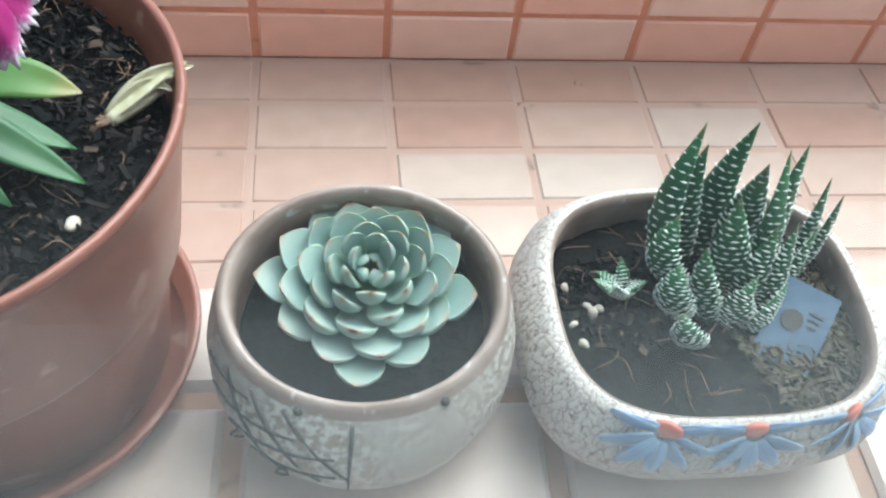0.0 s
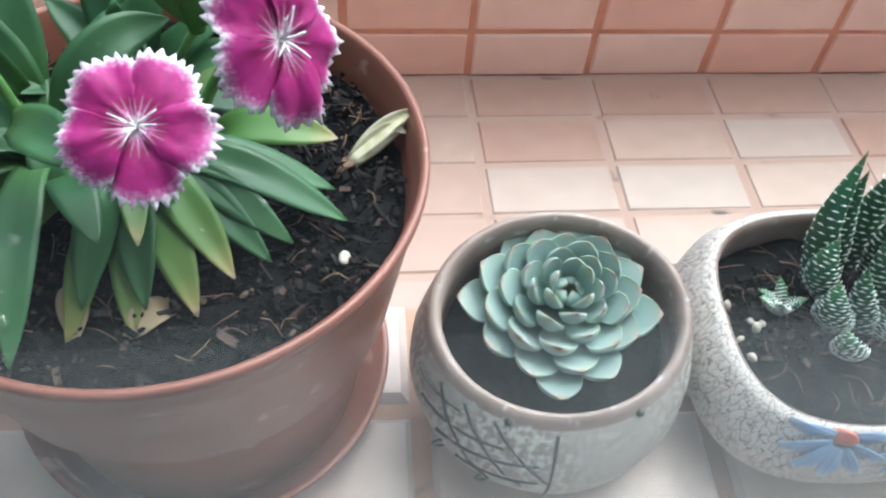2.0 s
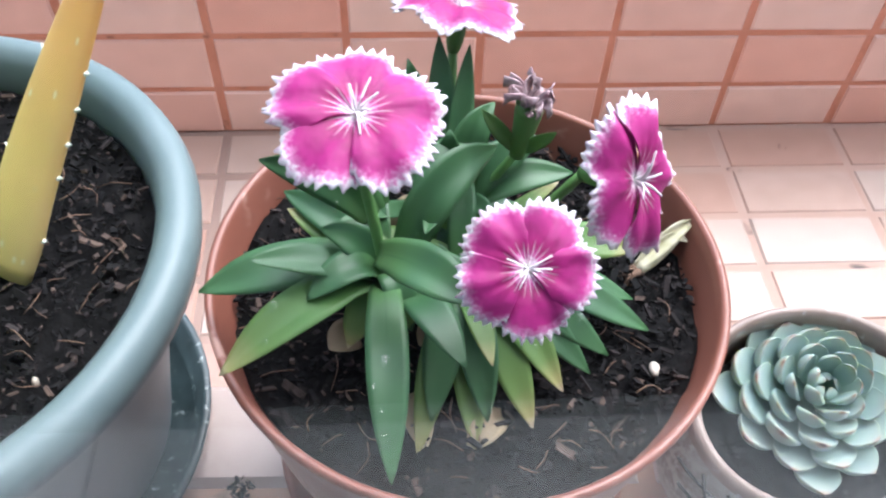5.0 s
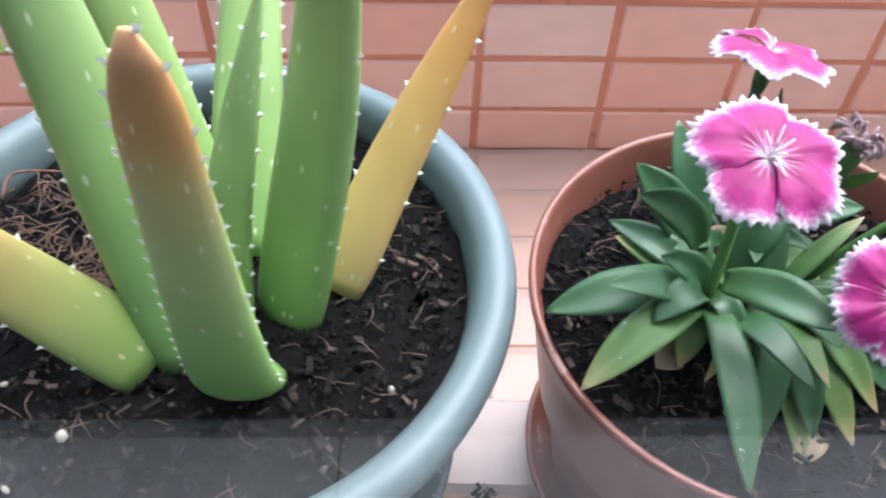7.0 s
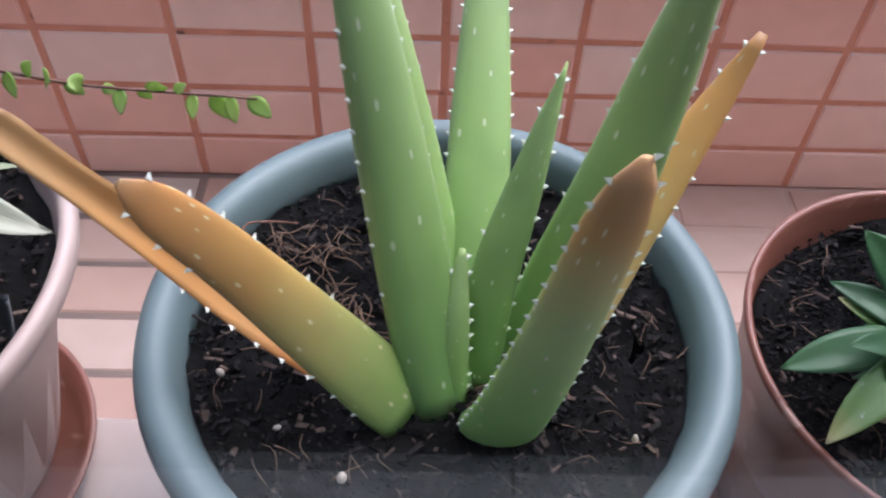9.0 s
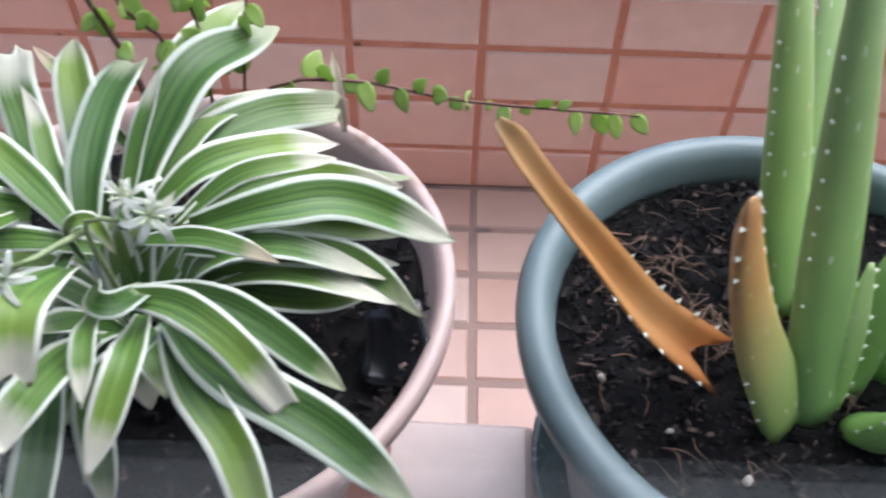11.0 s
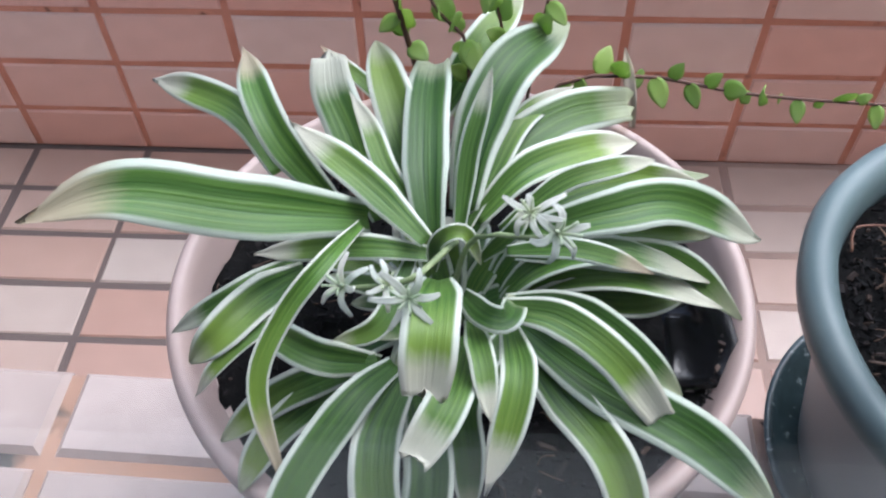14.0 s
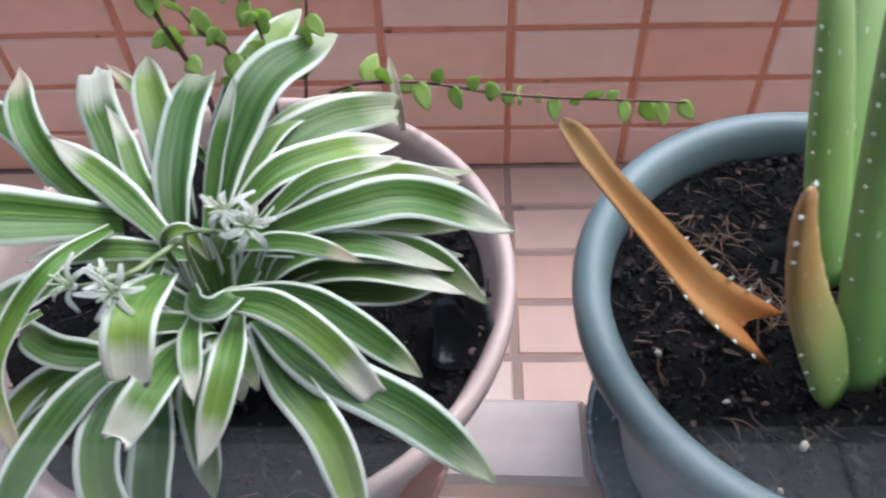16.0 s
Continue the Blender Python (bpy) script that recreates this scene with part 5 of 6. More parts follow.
# withered bulb-like shoot on the soil
shoot = empty("withered_bud", (-0.0885, -0.368, 0.289), "pale withered bud lying on dark soil", "dry bud")
bm = bmesh.new()
blade(bm, [(-0.0985, -0.3755, 0.2885), (-0.0905, -0.3690, 0.2915), (-0.0835, -0.3635, 0.2930)], 0.0060, fleshy_section(0.8, 0.8), lambda t: 0.45 + 0.55 * math.sin(math.pi * min(1.0, 0.12 + t * 0.8)), 10, (0, 0, 1))
HUSK = mottled("withered_husk", (0.40, 0.38, 0.20), (0.66, 0.62, 0.46), 250, 0.7)
part("bud", bm, HUSK, shoot)
for tip, w in (((-0.0800, -0.3640, 0.2975), 0.0050), ((-0.0795, -0.3600, 0.2930), 0.0045), ((-0.0830, -0.3690, 0.2925), 0.0040)):
    bm = bmesh.new()
    blade(bm, [(-0.0985, -0.3750, 0.2895), Vector((-0.0905, -0.3690, 0.2930)).lerp(Vector(tip), 0.2) + Vector((0, 0, 0.0015)), tip], w, thin_section(0.7, 0.12), lambda t: max(0.06, math.sin(math.pi * (0.15 + 0.83 * t))), 12, (0.2, -0.3, 0.9), 25)
    part("husk", bm, HUSK, shoot, "torn papery husk")
bm = bmesh.new()
rf = random.Random(4)
for k in range(9):
    p = Vector((-0.098, -0.375, 0.289))
    tube(bm, [p, p + Vector((rf.uniform(-0.004, 0.0), rf.uniform(-0.004, 0.002), 0.001)), p + Vector((rf.uniform(-0.008, -0.002), rf.uniform(-0.007, 0.002), -0.002))], 0.0005, 0.0002, 5, 4)
part("roots", bm, FIBRE, shoot, "dry brown rootlets")

# water drops on the leaves
def drop(place, size, normal=(0, -0.4, 0.9)):
    bm = bmesh.new()
    rot = Vector(normal).to_track_quat("Z", "Y").to_matrix().to_4x4()
    bmesh.ops.create_uvsphere(bm, u_segments=14, v_segments=9, radius=size / 2, matrix=Matrix.Translation(place) @ rot @ Matrix.Diagonal((1.0, 1.25, 0.5, 1)))
    return thing("water_drop", bm, WATER, "clear water drop on a dark green leaf", "water drop", group="water drops")


for place, normal, size in (((-0.1795, -0.3846, 0.3264), (0.67, -0.71, 0.21), 0.0040), ((-0.1688, -0.4170, 0.3103), (0.18, -0.26, 0.95), 0.0036), ((-0.1718, -0.4225, 0.3090), (0.18, -0.38, 0.91), 0.0022), ((-0.1700, -0.4274, 0.3065), (0.18, -0.43, 0.88), 0.0017),
                            ((-0.1695, -0.4330, 0.3040), (0.18, -0.43, 0.88), 0.0034), ((-0.1199, -0.3999, 0.2999), (0.22, -0.60, 0.77), 0.0036), ((-0.1543, -0.3752, 0.3271), (0.23, -0.70, 0.67), 0.0020), ((-0.1947, -0.4026, 0.3131), (0.14, -0.38, 0.92), 0.0032),
                            ((-0.1962, -0.4105, 0.3100), (-0.17, -0.18, 0.97), 0.0026), ((-0.1868, -0.4073, 0.3116), (-0.04, -0.08, 1.0), 0.0018), ((-0.1568, -0.4029, 0.3312), (-0.49, -0.29, 0.82), 0.0018), ((-0.1890, -0.3841, 0.3446), (0.43, -0.85, 0.30), 0.0030), ((-0.1739, -0.3811, 0.3201), (0.64, -0.75, 0.18), 0.0020), ((-0.1329, -0.4082, 0.3008), (0.36, -0.45, 0.81), 0.0022)):
    drop(place, size, normal)


# ---------- stoneware pot with the rosette ----------
EX, EY = -0.037, -0.3970
GLAZE, gn, gl, gb = material("grey_glaze", 0.4)
grain = noise_tex(gn, gl, 420, 4)
body_col = mix(gn, gl, ramp(gn, gl, noise_tex(gn, gl, 26, 3), [(0.42, (0, 0, 0)), (0.56, (1, 1, 1))]), (0.37, 0.335, 0.295), mix(gn, gl, ramp(gn, gl, grain, [(0.45, (0, 0, 0)), (0.56, (1, 1, 1))]), (0.27, 0.235, 0.19), (0.53, 0.49, 0.44)))
gl.new(body_col, gb.inputs["Base Color"])
bump(gn, gl, gb, grain, 0.5, 0.0008)
RIM_GLAZE = mottled("brown_rim_glaze", (0.20, 0.14, 0.11), (0.37, 0.29, 0.25), 60, 0.35, 300, 0.2, spots=(0.46, 0.42, 0.39))
INK = mottled("dark_incised_glaze", (0.035, 0.033, 0.03), (0.07, 0.066, 0.06), 200, 0.6)
ROUND_TOP = 0.2455
TILT = 0.47


def tilted(a, r, z, p):
    """The mouth leans to the front; the body narrows to its foot."""
    k = max(0.0, min(1.0, (z - 0.012) / 0.043)) ** 1.4
    return Vector((p.x * 1.03, p.y * (1 - 0.22 * k), p.z + TILT * p.y * k * 0.6))


stone_pot = empty("stoneware_pot", (EX, EY, LEDGE_Z), "grey glazed stoneware pot with incised lattice and a brown rim", "plant pot", "plant pots")
hs = ROUND_TOP - LEDGE_Z
part("body", lathe(bmesh.new(), (EX, EY, LEDGE_Z), [(0.01, 0.0), (0.030, 0.0), (0.034, 0.004), (0.0405, 0.016), (0.0435, 0.028), (0.0432, 0.038), (0.0412, hs - 0.008), (0.0398, hs - 0.004)], 72, tilted, (True, False)), GLAZE, stone_pot)
part("rim", lathe(bmesh.new(), (EX, EY, LEDGE_Z), [(0.0399, hs - 0.005), (0.0394, hs - 0.001), (0.0380, hs + 0.0004), (0.0362, hs), (0.0352, hs - 0.002), (0.0350, hs - 0.010), (0.0356, hs - 0.022), (0.020, hs - 0.030)], 72, tilted, (False, True)), RIM_GLAZE, stone_pot, "brownish unglazed rim")


def on_pot(a, z, out=0.0002):
    """A place on the outside of the pot, by angle and height."""
    pts = [(0.030, 0.0), (0.034, 0.004), (0.0405, 0.016), (0.0435, 0.028), (0.0432, 0.038), (0.0412, hs - 0.008), (0.0398, hs - 0.004)]
    for (r0, z0), (r1, z1) in zip(pts, pts[1:]):
        if z0 <= z <= z1:
            r = r0 + (r1 - r0) * (z - z0) / (z1 - z0) + out
            return Vector((EX, EY, LEDGE_Z)) + tilted(a, r, z, Vector((r * math.cos(a), r * math.sin(a), z)))


def incised(a0, z0, a1, z1, width=0.0011):
    n = 10
    pts = [on_pot(radians(a0 + (a1 - a0) * i / n), z0 + (z1 - z0) * i / n) for i in range(n + 1)]
    part("incised_line", tube(bmesh.new(), [pts[0], pts[3], pts[7], pts[10]], width * 0.6, width * 0.35, 8, 5), INK, stone_pot, "dark incised line")


for a0, z0, a1, z1 in ((193, 0.043, 222, 0.046), (200, 0.036, 243, 0.041), (212, 0.029, 258, 0.037), (222, 0.021, 258, 0.028), (208, 0.049, 238, 0.018), (222, 0.050, 252, 0.022), (237, 0.050, 262, 0.028), (264, 0.050, 262, 0.014)):
    incised(a0, z0, a1, z1)
for k in range(2):
    c = on_pot(radians(212 + 22 * k), 0.018 - 0.006 * k)
    bm = bmesh.new()
    tube(bm, [c + Vector((0.0035 * math.cos(t), -0.001, 0.0035 * math.sin(t))) * (1 - t / 14) for t in (0, 1.6, 3.2, 4.8, 6.4, 8.0)], 0.0006, 0.0004, 26, 5)
    part("swirl", bm, INK, stone_pot, "incised swirl")
for k, (a, z) in enumerate(((243, hs - 0.004), (300, hs - 0.004))):
    pl = on_pot(radians(a), z, 0.0)
    bm = bmesh.new()
    bmesh.ops.create_uvsphere(bm, u_segments=12, v_segments=8, radius=0.0014, matrix=Matrix.Translation(pl))
    part("rim_dot", bm, INK, stone_pot, "small dark dimple")
soil_bed("potting_soil", (EX, EY, 0.2305), 0.034, "dark soil in the stoneware pot", SOIL, 4, rough=0.0015, shape=lambda a, t: Vector((0.0352 * t * math.cos(a), 0.0272 * t * math.sin(a), 0.0075 * t * math.sin(a))))

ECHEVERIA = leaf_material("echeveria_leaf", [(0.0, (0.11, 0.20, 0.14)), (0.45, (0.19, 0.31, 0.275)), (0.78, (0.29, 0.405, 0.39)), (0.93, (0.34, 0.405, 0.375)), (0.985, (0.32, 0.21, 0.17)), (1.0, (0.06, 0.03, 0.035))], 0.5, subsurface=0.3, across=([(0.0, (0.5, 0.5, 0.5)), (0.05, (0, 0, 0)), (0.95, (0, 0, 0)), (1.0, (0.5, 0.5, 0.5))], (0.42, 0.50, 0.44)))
rosette = empty("echeveria", (-0.037, -0.389, 0.236), "pale blue-green echeveria rosette with dark leaf tips", "succulent")


def spoon_profile(t):
    return (0.46 + 0.54 * min(1.0, t / 0.66) ** 1.2) * (1 - max(0.0, (t - 0.70) / 0.30) ** 1.8 * 0.97)


axis_rot = Vector((0.0, -0.24, 0.97)).to_track_quat("Z", "Y").to_matrix()
re = random.Random(2)
N_LEAF = 44
for k in range(N_LEAF):
    t = (k + 0.6) / N_LEAF
    a = k * 2.39996 + 0.4
    reach = 0.0035 + 0.0290 * t ** 0.85
    reach *= 1 - 0.16 * max(0.0, math.sin(a)) * t
    rise = 0.0085 * (1 - t) ** 0.9 + 0.001
    out = Vector((math.cos(a), math.sin(a), 0))
    c = Vector((-0.0352, -0.3905, 0.2425))
    steep = (1 - t) ** 1.1
    p0 = axis_rot @ (out * reach * 0.18 + Vector((0, 0, 0.004 - 0.010 * t)))
    p1 = axis_rot @ (out * reach * 0.62 + Vector((0, 0, 0.002 + rise * 0.55 - 0.007 * t)))
    p2 = axis_rot @ (out * reach * re.uniform(0.95, 1.05) + Vector((0, 0, 0.0060 + rise * (0.5 + 0.8 * steep) - 0.0050 * t + 0.0020 * re.uniform(-1, 1))))
    bm = bmesh.new()
    inward = axis_rot @ (Vector((0, 0, 1)) - out * (steep * 0.8 + 0.15))
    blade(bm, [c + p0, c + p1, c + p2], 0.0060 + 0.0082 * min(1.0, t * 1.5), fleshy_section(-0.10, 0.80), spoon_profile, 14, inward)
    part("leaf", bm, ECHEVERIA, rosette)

for k in range(5):
    a = k * 2.5
    out = Vector((math.cos(a), math.sin(a), 0))
    bm = bmesh.new()
    blade(bm, [c + axis_rot @ (out * 0.0022 + Vector((0, 0, 0.002))), c + axis_rot @ (out * 0.0032 + Vector((0, 0, 0.0075))), c + axis_rot @ (out * 0.0012 + Vector((0, 0, 0.0115 - 0.0006 * k)))], 0.0046, fleshy_section(0.15, 0.6), spoon_profile, 10, axis_rot @ -out)
    part("leaf", bm, ECHEVERIA, rosette)

# ---------- crackled white pot with the haworthia ----------
HX, HY, HZ = 0.069, -0.3925, 0.2325
CRACKLE, cn, cl, cb = material("crackled_white_glaze", 0.5)
ctc = cn.new("ShaderNodeTexCoord")
cmap = cn.new("ShaderNodeMapping")
cmap.inputs["Scale"].default_value = (1, 1, 0.5)
cl.new(ctc.outputs["Object"], cmap.inputs[0])
warp = cn.new("ShaderNodeTexNoise")
warp.inputs["Scale"].default_value = 500
cl.new(cmap.outputs[0], warp.inputs["Vector"])
shift = mix(cn, cl, 0.0035, cmap.outputs[0], warp.outputs["Color"], "ADD")
vor = cn.new("ShaderNodeTexVoronoi")
vor.feature = "DISTANCE_TO_EDGE"
vor.inputs["Scale"].default_value = 440
cl.new(shift, vor.inputs["Vector"])
crack = ramp(cn, cl, vor.outputs["Distance"], [(0.015, (0.20, 0.15, 0.12)), (0.07, (0.56, 0.52, 0.48))])
cl.new(mix(cn, cl, 1.0, crack, ramp(cn, cl, noise_tex(cn, cl, 40), [(0.3, (0.85, 0.83, 0.8)), (0.7, (1.08, 1.07, 1.06))]), "MULTIPLY"), cb.inputs["Base Color"])
bump(cn, cl, cb, vor.outputs["Distance"], 0.4, 0.0010)


def squarish(a, r):
    """A rounded square, wider than deep."""
    c, s = math.cos(a), math.sin(a)
    n = 3.0
    k = (abs(c) ** n + abs(s) ** n) ** (-1 / n)
    return Vector((r * 1.06 * k * c, r * 0.86 * k * s, 0))


def square_body(a, r, z, p):
    q = squarish(a, r)
    return Vector((q.x, q.y, z + 0.06 * q.y))


hh2 = HZ - LEDGE_Z
white_pot = empty("crackled_pot", (HX, HY, LEDGE_Z), "rounded white crackle-glazed pot decorated with blue flowers", "plant pot", "plant pots")
part("body", lathe(bmesh.new(), (HX, HY, LEDGE_Z), [(0.01, 0.0), (0.038, 0.0), (0.044, 0.004), (0.0530, 0.014), (0.0560, 0.024), (0.0545, 0.033), (0.0505, hh2 - 0.002), (0.0480, hh2 + 0.0005), (0.0462, hh2)], 96, square_body, (True, False)), CRACKLE, white_pot)
part("rim", lathe(bmesh.new(), (HX, HY, LEDGE_Z), [(0.0464, hh2 + 0.0002), (0.0455, hh2 - 0.0004), (0.0450, hh2 - 0.003), (0.0455, hh2 - 0.012), (0.046, hh2 - 0.024), (0.020, hh2 - 0.028)], 96, square_body, (False, True)), RIM_GLAZE, white_pot, "brown inner rim")
soil_bed("potting_soil", (HX, HY, 0.2215), 0.0455, "dark soil in the crackled pot", SOIL, 5, rough=0.0018, shape=lambda a, t: squarish(a, 0.0455 * t))
flakes("grit_flakes", (HX + 0.004, HY, 0.2222), 0.043, 1500, 0.0034, GRITTY_SOIL, "pale grit on the soil of the crackled pot", 41, 0.002, area=lambda a, t: squarish(a * 0.40 - 1.25, 0.043 * (0.15 + 0.85 * t)))
flakes("bark_flakes", (HX - 0.024, HY + 0.006, 0.2220), 0.020, 300, 0.0034, BARK, "dark bark flakes in the crackled pot", 42, 0.003)
fibres("soil_fibres", (HX, HY, 0.223), 0.04, 60, 0.010, FIBRE, "brown fibres in the crackled pot", 43, area=lambda a, t: squarish(a, 0.042 * t))
for k, (x, y, d) in enumerate(((0.0265, -0.3825, 0.0034), (0.0335, -0.3920, 0.0036), (0.0360, -0.3905, 0.0030), (0.0325, -0.3895, 0.0026), (0.0268, -0.3960, 0.0026), (0.0285, -0.4030, 0.0028))):
    pebble((x, y, 0.2240), d, PEBBLE, "small white pebble on gritty soil", 20 + k)

BLUE_GLAZE = leaf_material("blue_petal_glaze", [(0.0, (0.30, 0.42, 0.60)), (0.5, (0.22, 0.34, 0.58)), (1.0, (0.36, 0.48, 0.64))], 0.35, across=([(0.45, (0, 0, 0)), (0.5, (0.8, 0.8, 0.8)), (0.55, (0, 0, 0))], (0.10, 0.15, 0.28)))
RED_GLAZE = mottled("red_flower_glaze", (0.52, 0.12, 0.08), (0.64, 0.20, 0.13), 200, 0.35)


def pot_side(a, down):
    """A place just outside the white pot, by angle and depth below its rim."""
    prof = [(0.0, 0.0490), (0.002, 0.0510), (0.0095, 0.0550), (0.0185, 0.0565), (0.0285, 0.0535), (0.0385, 0.0445)]
    r = 0.05
    for (d0, r0), (d1, r1) in zip(prof, prof[1:]):
        if d0 <= down <= d1:
            r = r0 + (r1 - r0) * (down - d0) / (d1 - d0)
    q = square_body(a, r, hh2 - down, Vector())
    return Vector((HX, HY, LEDGE_Z)) + q


def glazed_flower(angle, down, size):
    """A moulded blue flower with a red heart on the pot's side."""
    heart = pot_side(radians(angle), down)
    out = (heart - Vector((HX, HY, heart.z))).normalized()
    for k in range(9):
        t = radians(-160 + 250 / 8 * k - 55)
        pts = []
        for f in (0.18, 0.6, 1.0):
            da, dd = size * f * math.cos(t) / 0.05, -size * f * math.sin(t)
            pts.append(pot_side(radians(angle) + da, min(0.037, max(0.0003, down + dd))) + out * (0.0006 if f < 1 else 0.0002))
        bm = bmesh.new()
        blade(bm, pts, size * 0.36, fleshy_section(0.25, 0.2), lambda u: 0.3 + 0.7 * math.sin(math.pi * min(1, 0.1 + u * 0.8)), 8, out)
        part("petal", bm, BLUE_GLAZE, white_pot, "raised blue glazed petal")
    bm = bmesh.new()
    bmesh.ops.create_uvsphere(bm, u_segments=16, v_segments=10, radius=size * 0.26, matrix=Matrix.Translation(heart) @ out.to_track_quat("Z", "Y").to_matrix().to_4x4() @ Matrix.Diagonal((1.1, 1, 0.4, 1)))
    part("flower_heart", bm, RED_GLAZE, white_pot, "orange-red flower heart")


for angle, down, size in ((245, 0.0012, 0.0150), (271, 0.0012, 0.0150), (303, 0.0008, 0.0140)):
    glazed_flower(angle, down, size)

HAW = leaf_material("haworthia_leaf", [(0.0, (0.05, 0.12, 0.06)), (0.6, (0.035, 0.12, 0.055)), (0.9, (0.05, 0.16, 0.06)), (1.0, (0.16, 0.14, 0.07))], 0.4)
TUBERCLE = mottled("white_tubercle", (0.62, 0.68, 0.60), (0.78, 0.82, 0.75), 200, 0.5)


def spear_profile(t):
    return (0.75 + 0.25 * min(1.0, t / 0.3)) * max(0.02, 1 - max(0.0, (t - 0.3) / 0.7) ** 1.6)


haworthia = empty("haworthia", (0.076, -0.392, 0.221), "clump of dark green haworthia leaves banded with white bumps", "succulent")


def haw_leaf(base, mid, tip, width, facing, seed=0):
    r = random.Random(seed)
    bm = bmesh.new()
    frames = blade(bm, [base, mid, tip], width, fleshy_section(0.12, 0.62), spear_profile, 20, facing)
    leaf = part("leaf", bm, HAW, haworthia)
    tm = bmesh.new()
    for i, (p, s, u, h, tan) in enumerate(frames[1:-1]):
        if h < 0.0006:
            continue
        spots = []
        n = max(2, int(h / 0.0010))
        for k in range(n + 1):
            c = math.pi * (k + (0.5 if i % 2 else 0) + r.uniform(-0.15, 0.15)) / n
            if c <= math.pi:
                spots.append((-math.cos(c), -0.62 * math.sin(c)))
        if i % 2 == 0:
            spots += [(x, 0.12) for x in (-0.5, 0.0, 0.5)]
        for x, y in spots:
            q = p + s * (x * h) + u * (y * h)
            d = (s * x + u * (y / 0.62)).normalized()
            e = min(r.uniform(0.00042, 0.00074), h * 0.22)
            side = d.cross(tan).normalized()
            vs = [tm.verts.new(q + v) for v in (tan * e * 0.62, side * e * 2.4, -tan * e * 0.62, -side * e * 2.4, d * e * 0.8, -d * e * 0.4)]
            for j in range(4):
                tm.faces.new((vs[j], vs[(j + 1) % 4], vs[4]))
                tm.faces.new((vs[(j + 1) % 4], vs[j], vs[5]))
    part("tubercles", tm, TUBERCLE, leaf, "rows of raised white bumps")


haw_leaf((0.0590, -0.3760, 0.2230), (0.0570, -0.3680, 0.2480), (0.0640, -0.3580, 0.2720), 0.0104, (0.5, 0.7, 0.5), seed=1)
haw_leaf((0.0680, -0.3690, 0.2230), (0.0640, -0.3650, 0.2460), (0.0650, -0.3620, 0.2670), 0.0110, (0.4, 0.7, 0.5), seed=2)
haw_leaf((0.0740, -0.3670, 0.2230), (0.0750, -0.3620, 0.2500), (0.0790, -0.3600, 0.2740), 0.0127, (0.2, 0.7, 0.5), seed=3)
haw_leaf((0.0830, -0.3720, 0.2230), (0.0810, -0.3710, 0.2480), (0.0790, -0.3730, 0.2700), 0.0137, (0.1, 0.7, 0.5), seed=4)
haw_leaf((0.0950, -0.3720, 0.2230), (0.0950, -0.3670, 0.2470), (0.0970, -0.3620, 0.2680), 0.0111, (-0.2, 0.7, 0.5), seed=5)
haw_leaf((0.1020, -0.3770, 0.2230), (0.1030, -0.3740, 0.2440), (0.1030, -0.3710, 0.2620), 0.0093, (-0.4, 0.7, 0.5), seed=6)
haw_leaf((0.1050, -0.3780, 0.2230), (0.1080, -0.3750, 0.2420), (0.1080, -0.3740, 0.2580), 0.0086, (-0.5, 0.7, 0.5), seed=7)
haw_leaf((0.0900, -0.3810, 0.2230), (0.0870, -0.3780, 0.2480), (0.0880, -0.3670, 0.2700), 0.0100, (-0.1, 0.7, 0.5), seed=8)
haw_leaf((0.0640, -0.3810, 0.2230), (0.0560, -0.3790, 0.2370), (0.0580, -0.3750, 0.2500), 0.0134, (0.5, 0.7, 0.5), seed=9)
haw_leaf((0.0720, -0.3930, 0.2220), (0.0660, -0.3900, 0.2360), (0.0640, -0.3860, 0.2480), 0.0104, (0.3, 0.7, 0.5), seed=10)
haw_leaf((0.0620, -0.3910, 0.2220), (0.0580, -0.3900, 0.2320), (0.0580, -0.3860, 0.2400), 0.0137, (0.4, 0.7, 0.5), seed=11)
haw_leaf((0.0830, -0.3890, 0.2220), (0.0830, -0.3870, 0.2380), (0.0850, -0.3830, 0.2540), 0.0122, (0.0, 0.7, 0.5), seed=12)
haw_leaf((0.0640, -0.4020, 0.2220), (0.0600, -0.4020, 0.2280), (0.0580, -0.3990, 0.2330), 0.0118, (0.2, 0.7, 0.5), seed=13)
haw_leaf((0.0890, -0.3910, 0.2220), (0.0900, -0.3870, 0.2380), (0.0920, -0.3820, 0.2540), 0.0109, (-0.2, 0.7, 0.5), seed=14)
haw_leaf((0.0810, -0.3850, 0.2220), (0.0750, -0.3820, 0.2420), (0.0730, -0.3770, 0.2600), 0.0139, (0.1, 0.7, 0.5), seed=15)
haw_leaf((0.0950, -0.3850, 0.2220), (0.0990, -0.3820, 0.2360), (0.1030, -0.3780, 0.2480), 0.0100, (-0.3, 0.7, 0.5), seed=16)
haw_leaf((0.0780, -0.3960, 0.2220), (0.0780, -0.3940, 0.2320), (0.0820, -0.3910, 0.2400), 0.0118, (0.1, 0.7, 0.5), seed=17)
haw_leaf((0.0840, -0.3980, 0.2220), (0.0870, -0.3960, 0.2300), (0.0920, -0.3920, 0.2380), 0.0105, (-0.1, 0.7, 0.5), seed=18)
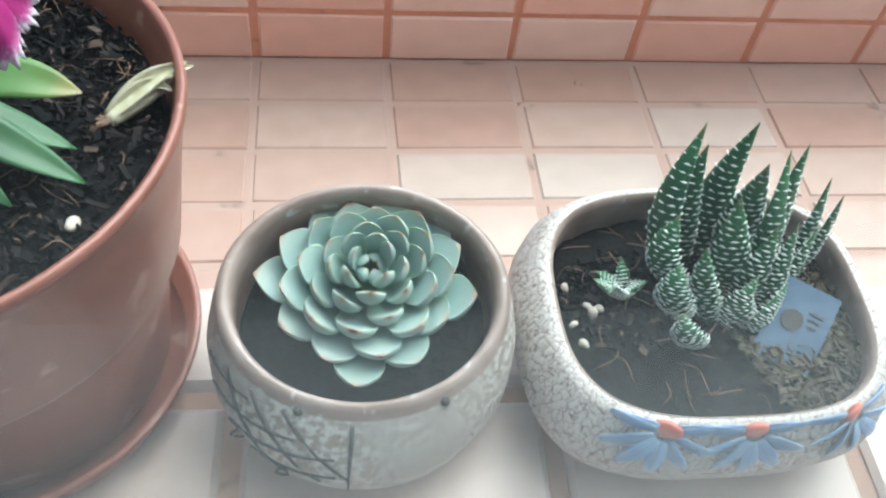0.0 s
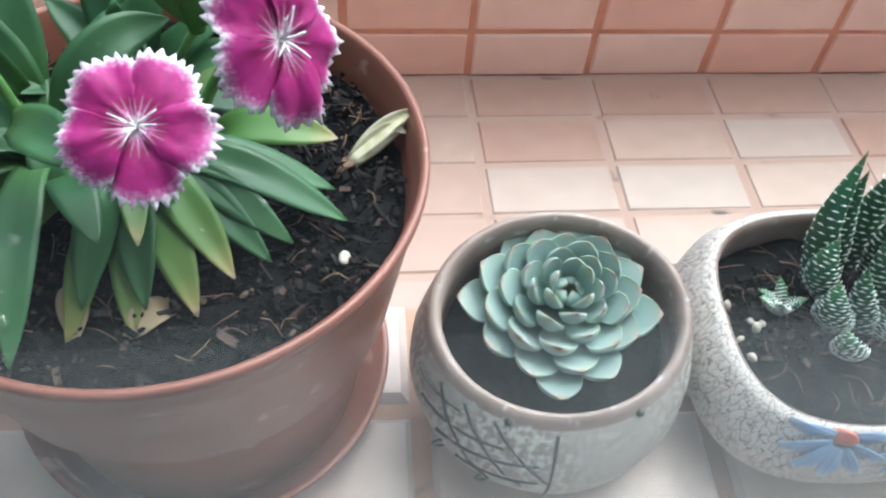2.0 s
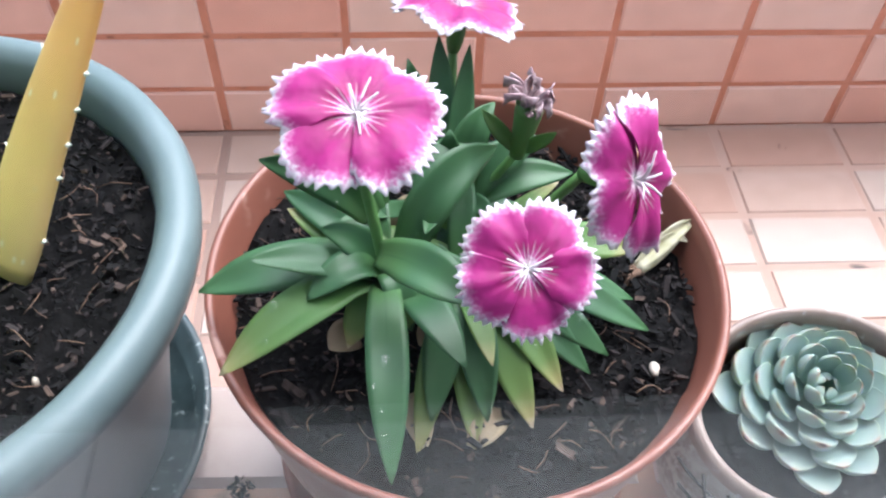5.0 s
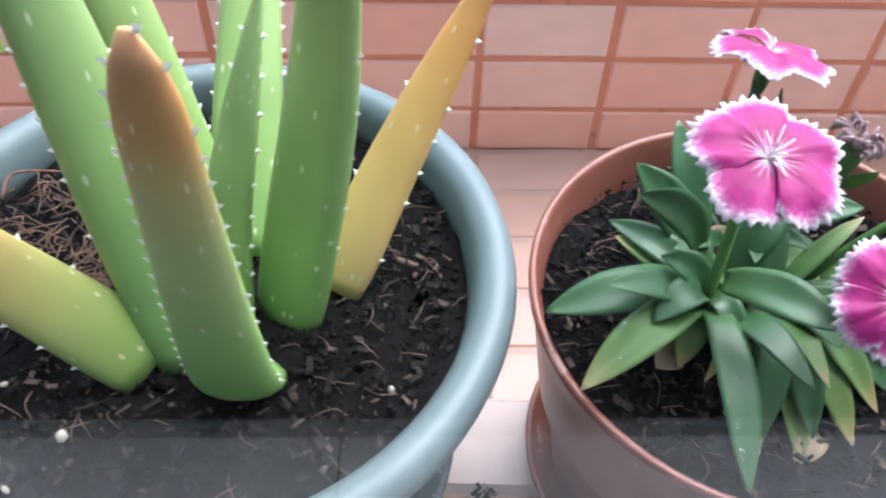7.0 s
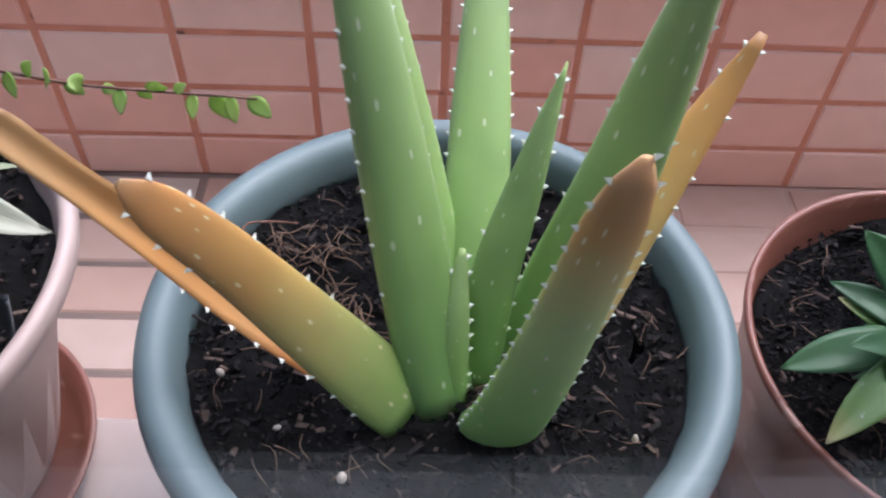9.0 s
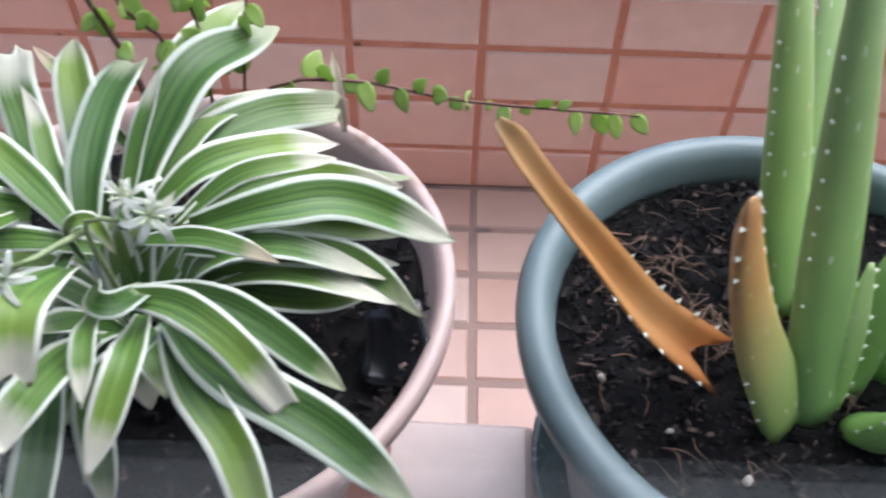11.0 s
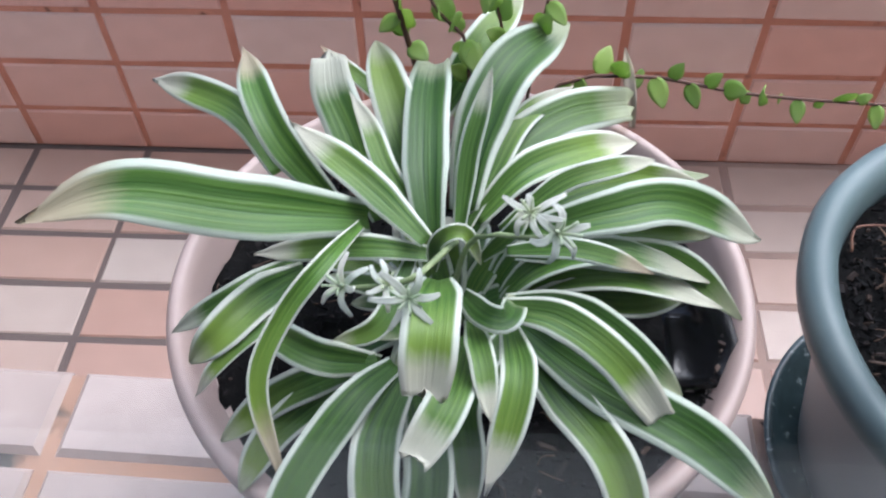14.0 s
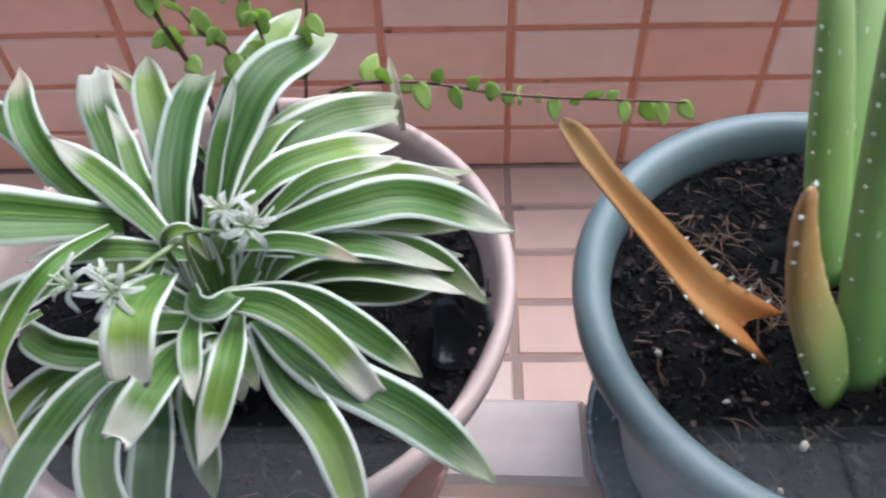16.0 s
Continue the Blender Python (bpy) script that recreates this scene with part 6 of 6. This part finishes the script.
for k, (dx, dy) in enumerate(((-0.006, 0.002), (0.000, 0.005), (0.004, -0.002), (-0.003, -0.004), (-0.008, -0.002))):
    haw_leaf((0.0450, -0.3840, 0.2220), (0.0448 + dx * 0.6, -0.3840 + dy * 0.6, 0.2275), (0.0440 + dx * 1.5, -0.3840 + dy * 1.5, 0.2310 + 0.001 * k), 0.0056, (0, 0, 1), seed=30 + k)

# blue reflection on the glass, modelled as a card leaning in the pot
REFLECTION_BLUE = mottled("blue_reflection_card", (0.06, 0.10, 0.16), (0.095, 0.145, 0.21), 60, 0.4)
tag = empty("blue_reflection", (0.092, -0.400, 0.222), "pale blue reflection with a dark round mark, shaped as a card", "plant tag")
tag_m = Matrix.Translation((0.0960, -0.4010, 0.2270)) @ Euler((radians(28), radians(6), radians(-32))).to_matrix().to_4x4()
bm = bmesh.new()
bmesh.ops.create_cube(bm, size=1.0, matrix=tag_m @ Matrix.Diagonal((0.0185, 0.0270, 0.0006, 1)))
part("card", bm, REFLECTION_BLUE, tag, smooth=False)
bm = bmesh.new()
bmesh.ops.create_cone(bm, cap_ends=True, segments=20, radius1=0.0035, radius2=0.0035, depth=0.0003, matrix=tag_m @ Matrix.Translation((-0.002, 0.001, 0.0005)))
part("emblem", bm, INK, tag, "dark round mark in the reflection", False)
bm = bmesh.new()
for k in range(3):
    bmesh.ops.create_cube(bm, size=1.0, matrix=tag_m @ Matrix.Translation((0.0042, 0.0055 - 0.0022 * k, 0.0005)) @ Matrix.Diagonal((0.0045 - 0.0008 * k, 0.0008, 0.0003, 1)))
part("print_bars", bm, INK, tag, "dark bars in the reflection", False)


# dirt on the ledge and crumbs on the beige rim
for k, (x, y, n, spread) in enumerate(((-0.2215, -0.3925, 60, 0.0042), (-0.4590, -0.3530, 8, 0.0016), (-0.3790, -0.3520, 6, 0.0012), (0.1010, -0.0560, 10, 0.003), (0.1500, -0.0300, 5, 0.006))):
    flakes("dirt_specks", (x, y, (LEDGE_Z if y < -0.2 else 0.0016) + 0.0008), spread, n, 0.0019, BARK, "small dark specks of dirt on pale tiles", 70 + k, 0.0008)
flakes("soil_crumbs", (SX, SY, SZ - 0.006), 0.08, 70, 0.0022, BARK, "dark soil crumbs stuck inside the beige rim", 80, 0.001, area=lambda a, t: Vector((0.0795 * math.cos(a * 0.16 - 1.0), 0.0795 * math.sin(a * 0.16 - 1.0), 0.004 * t - 0.001)))

# ---------- tiles, piece by piece ----------
def tile_mesh(name, w, h, d, mat, bevel=0.0015):
    """A tile lying in its own plane, face up, with a soft edge."""
    bm = bmesh.new()
    b = bevel
    low = [bm.verts.new((sx * w / 2, sy * h / 2, -d)) for sx, sy in ((-1, -1), (1, -1), (1, 1), (-1, 1))]
    mid = [bm.verts.new((sx * w / 2, sy * h / 2, -b)) for sx, sy in ((-1, -1), (1, -1), (1, 1), (-1, 1))]
    top = [bm.verts.new((sx * (w / 2 - b), sy * (h / 2 - b), 0)) for sx, sy in ((-1, -1), (1, -1), (1, 1), (-1, 1))]
    for a, c in ((low, mid), (mid, top)):
        for i in range(4):
            bm.faces.new((a[i], a[(i + 1) % 4], c[(i + 1) % 4], c[i]))
    bm.faces.new(top)
    return finish(name, bm, mat, False)


def lay(mesh, parent, place, turn, jitter):
    ob = new("tile", mesh)
    wob = Euler([radians(jitter.uniform(-0.5, 0.5)) for _ in range(3)]).to_matrix().to_4x4()
    ob.parent = parent
    ob.matrix_parent_inverse = parent.matrix_world.inverted()
    ob.matrix_world = Matrix.Translation(place) @ turn @ wob
    return ob


rng = random.Random(5)
UPRIGHT = Matrix.Rotation(radians(90), 4, "X")
wall_rows = [(0.001, 0.041, tile_mesh("wall_tile_cut", 0.094, 0.040, 0.008, WALL_TILE))] + [(0.046 + 0.05 * k, 0.0895 + 0.05 * k, None) for k in range(3)]
full = tile_mesh("wall_tile", 0.094, 0.0445, 0.008, WALL_TILE)
for z0, z1, mesh in wall_rows:
    for c in range(-13, 10):
        lay(mesh or full, parapet, (0.05 + c * 0.1 + rng.uniform(-0.0006, 0.0006), -0.0018 + rng.uniform(-0.0004, 0.0004), (z0 + z1) / 2), UPRIGHT, rng)
flat = tile_mesh("floor_tile", 0.0945, 0.0445, 0.008, FLOOR_TILE)
for r in range(7):
    for c in range(-13, 10):
        lay(flat, floor, (0.05 + c * 0.1 + rng.uniform(-0.0008, 0.0008), -0.0285 - r * 0.05, 0.0012 + rng.uniform(-0.0003, 0.0003)), Matrix(), rng)
slab_tile = tile_mesh("ledge_tile", 0.0945, 0.044, 0.007, LEDGE_TILE, 0.002)
nose = tile_mesh("ledge_nosing_tile", 0.0945, 0.041, 0.012, LEDGE_TILE, 0.003)
for r, (y, mesh) in enumerate(((0.0295, nose), (-0.0195, slab_tile), (-0.0685, slab_tile))):
    for c in range(-13, 14):
        local = Matrix.Translation((-0.0255 + 0.101 * c, y + 0.0015, LEDGE_Z))
        ob = lay(mesh, ledge, (0, 0, 0), Matrix(), rng)
        ob.matrix_world = LEDGE_TURN @ local
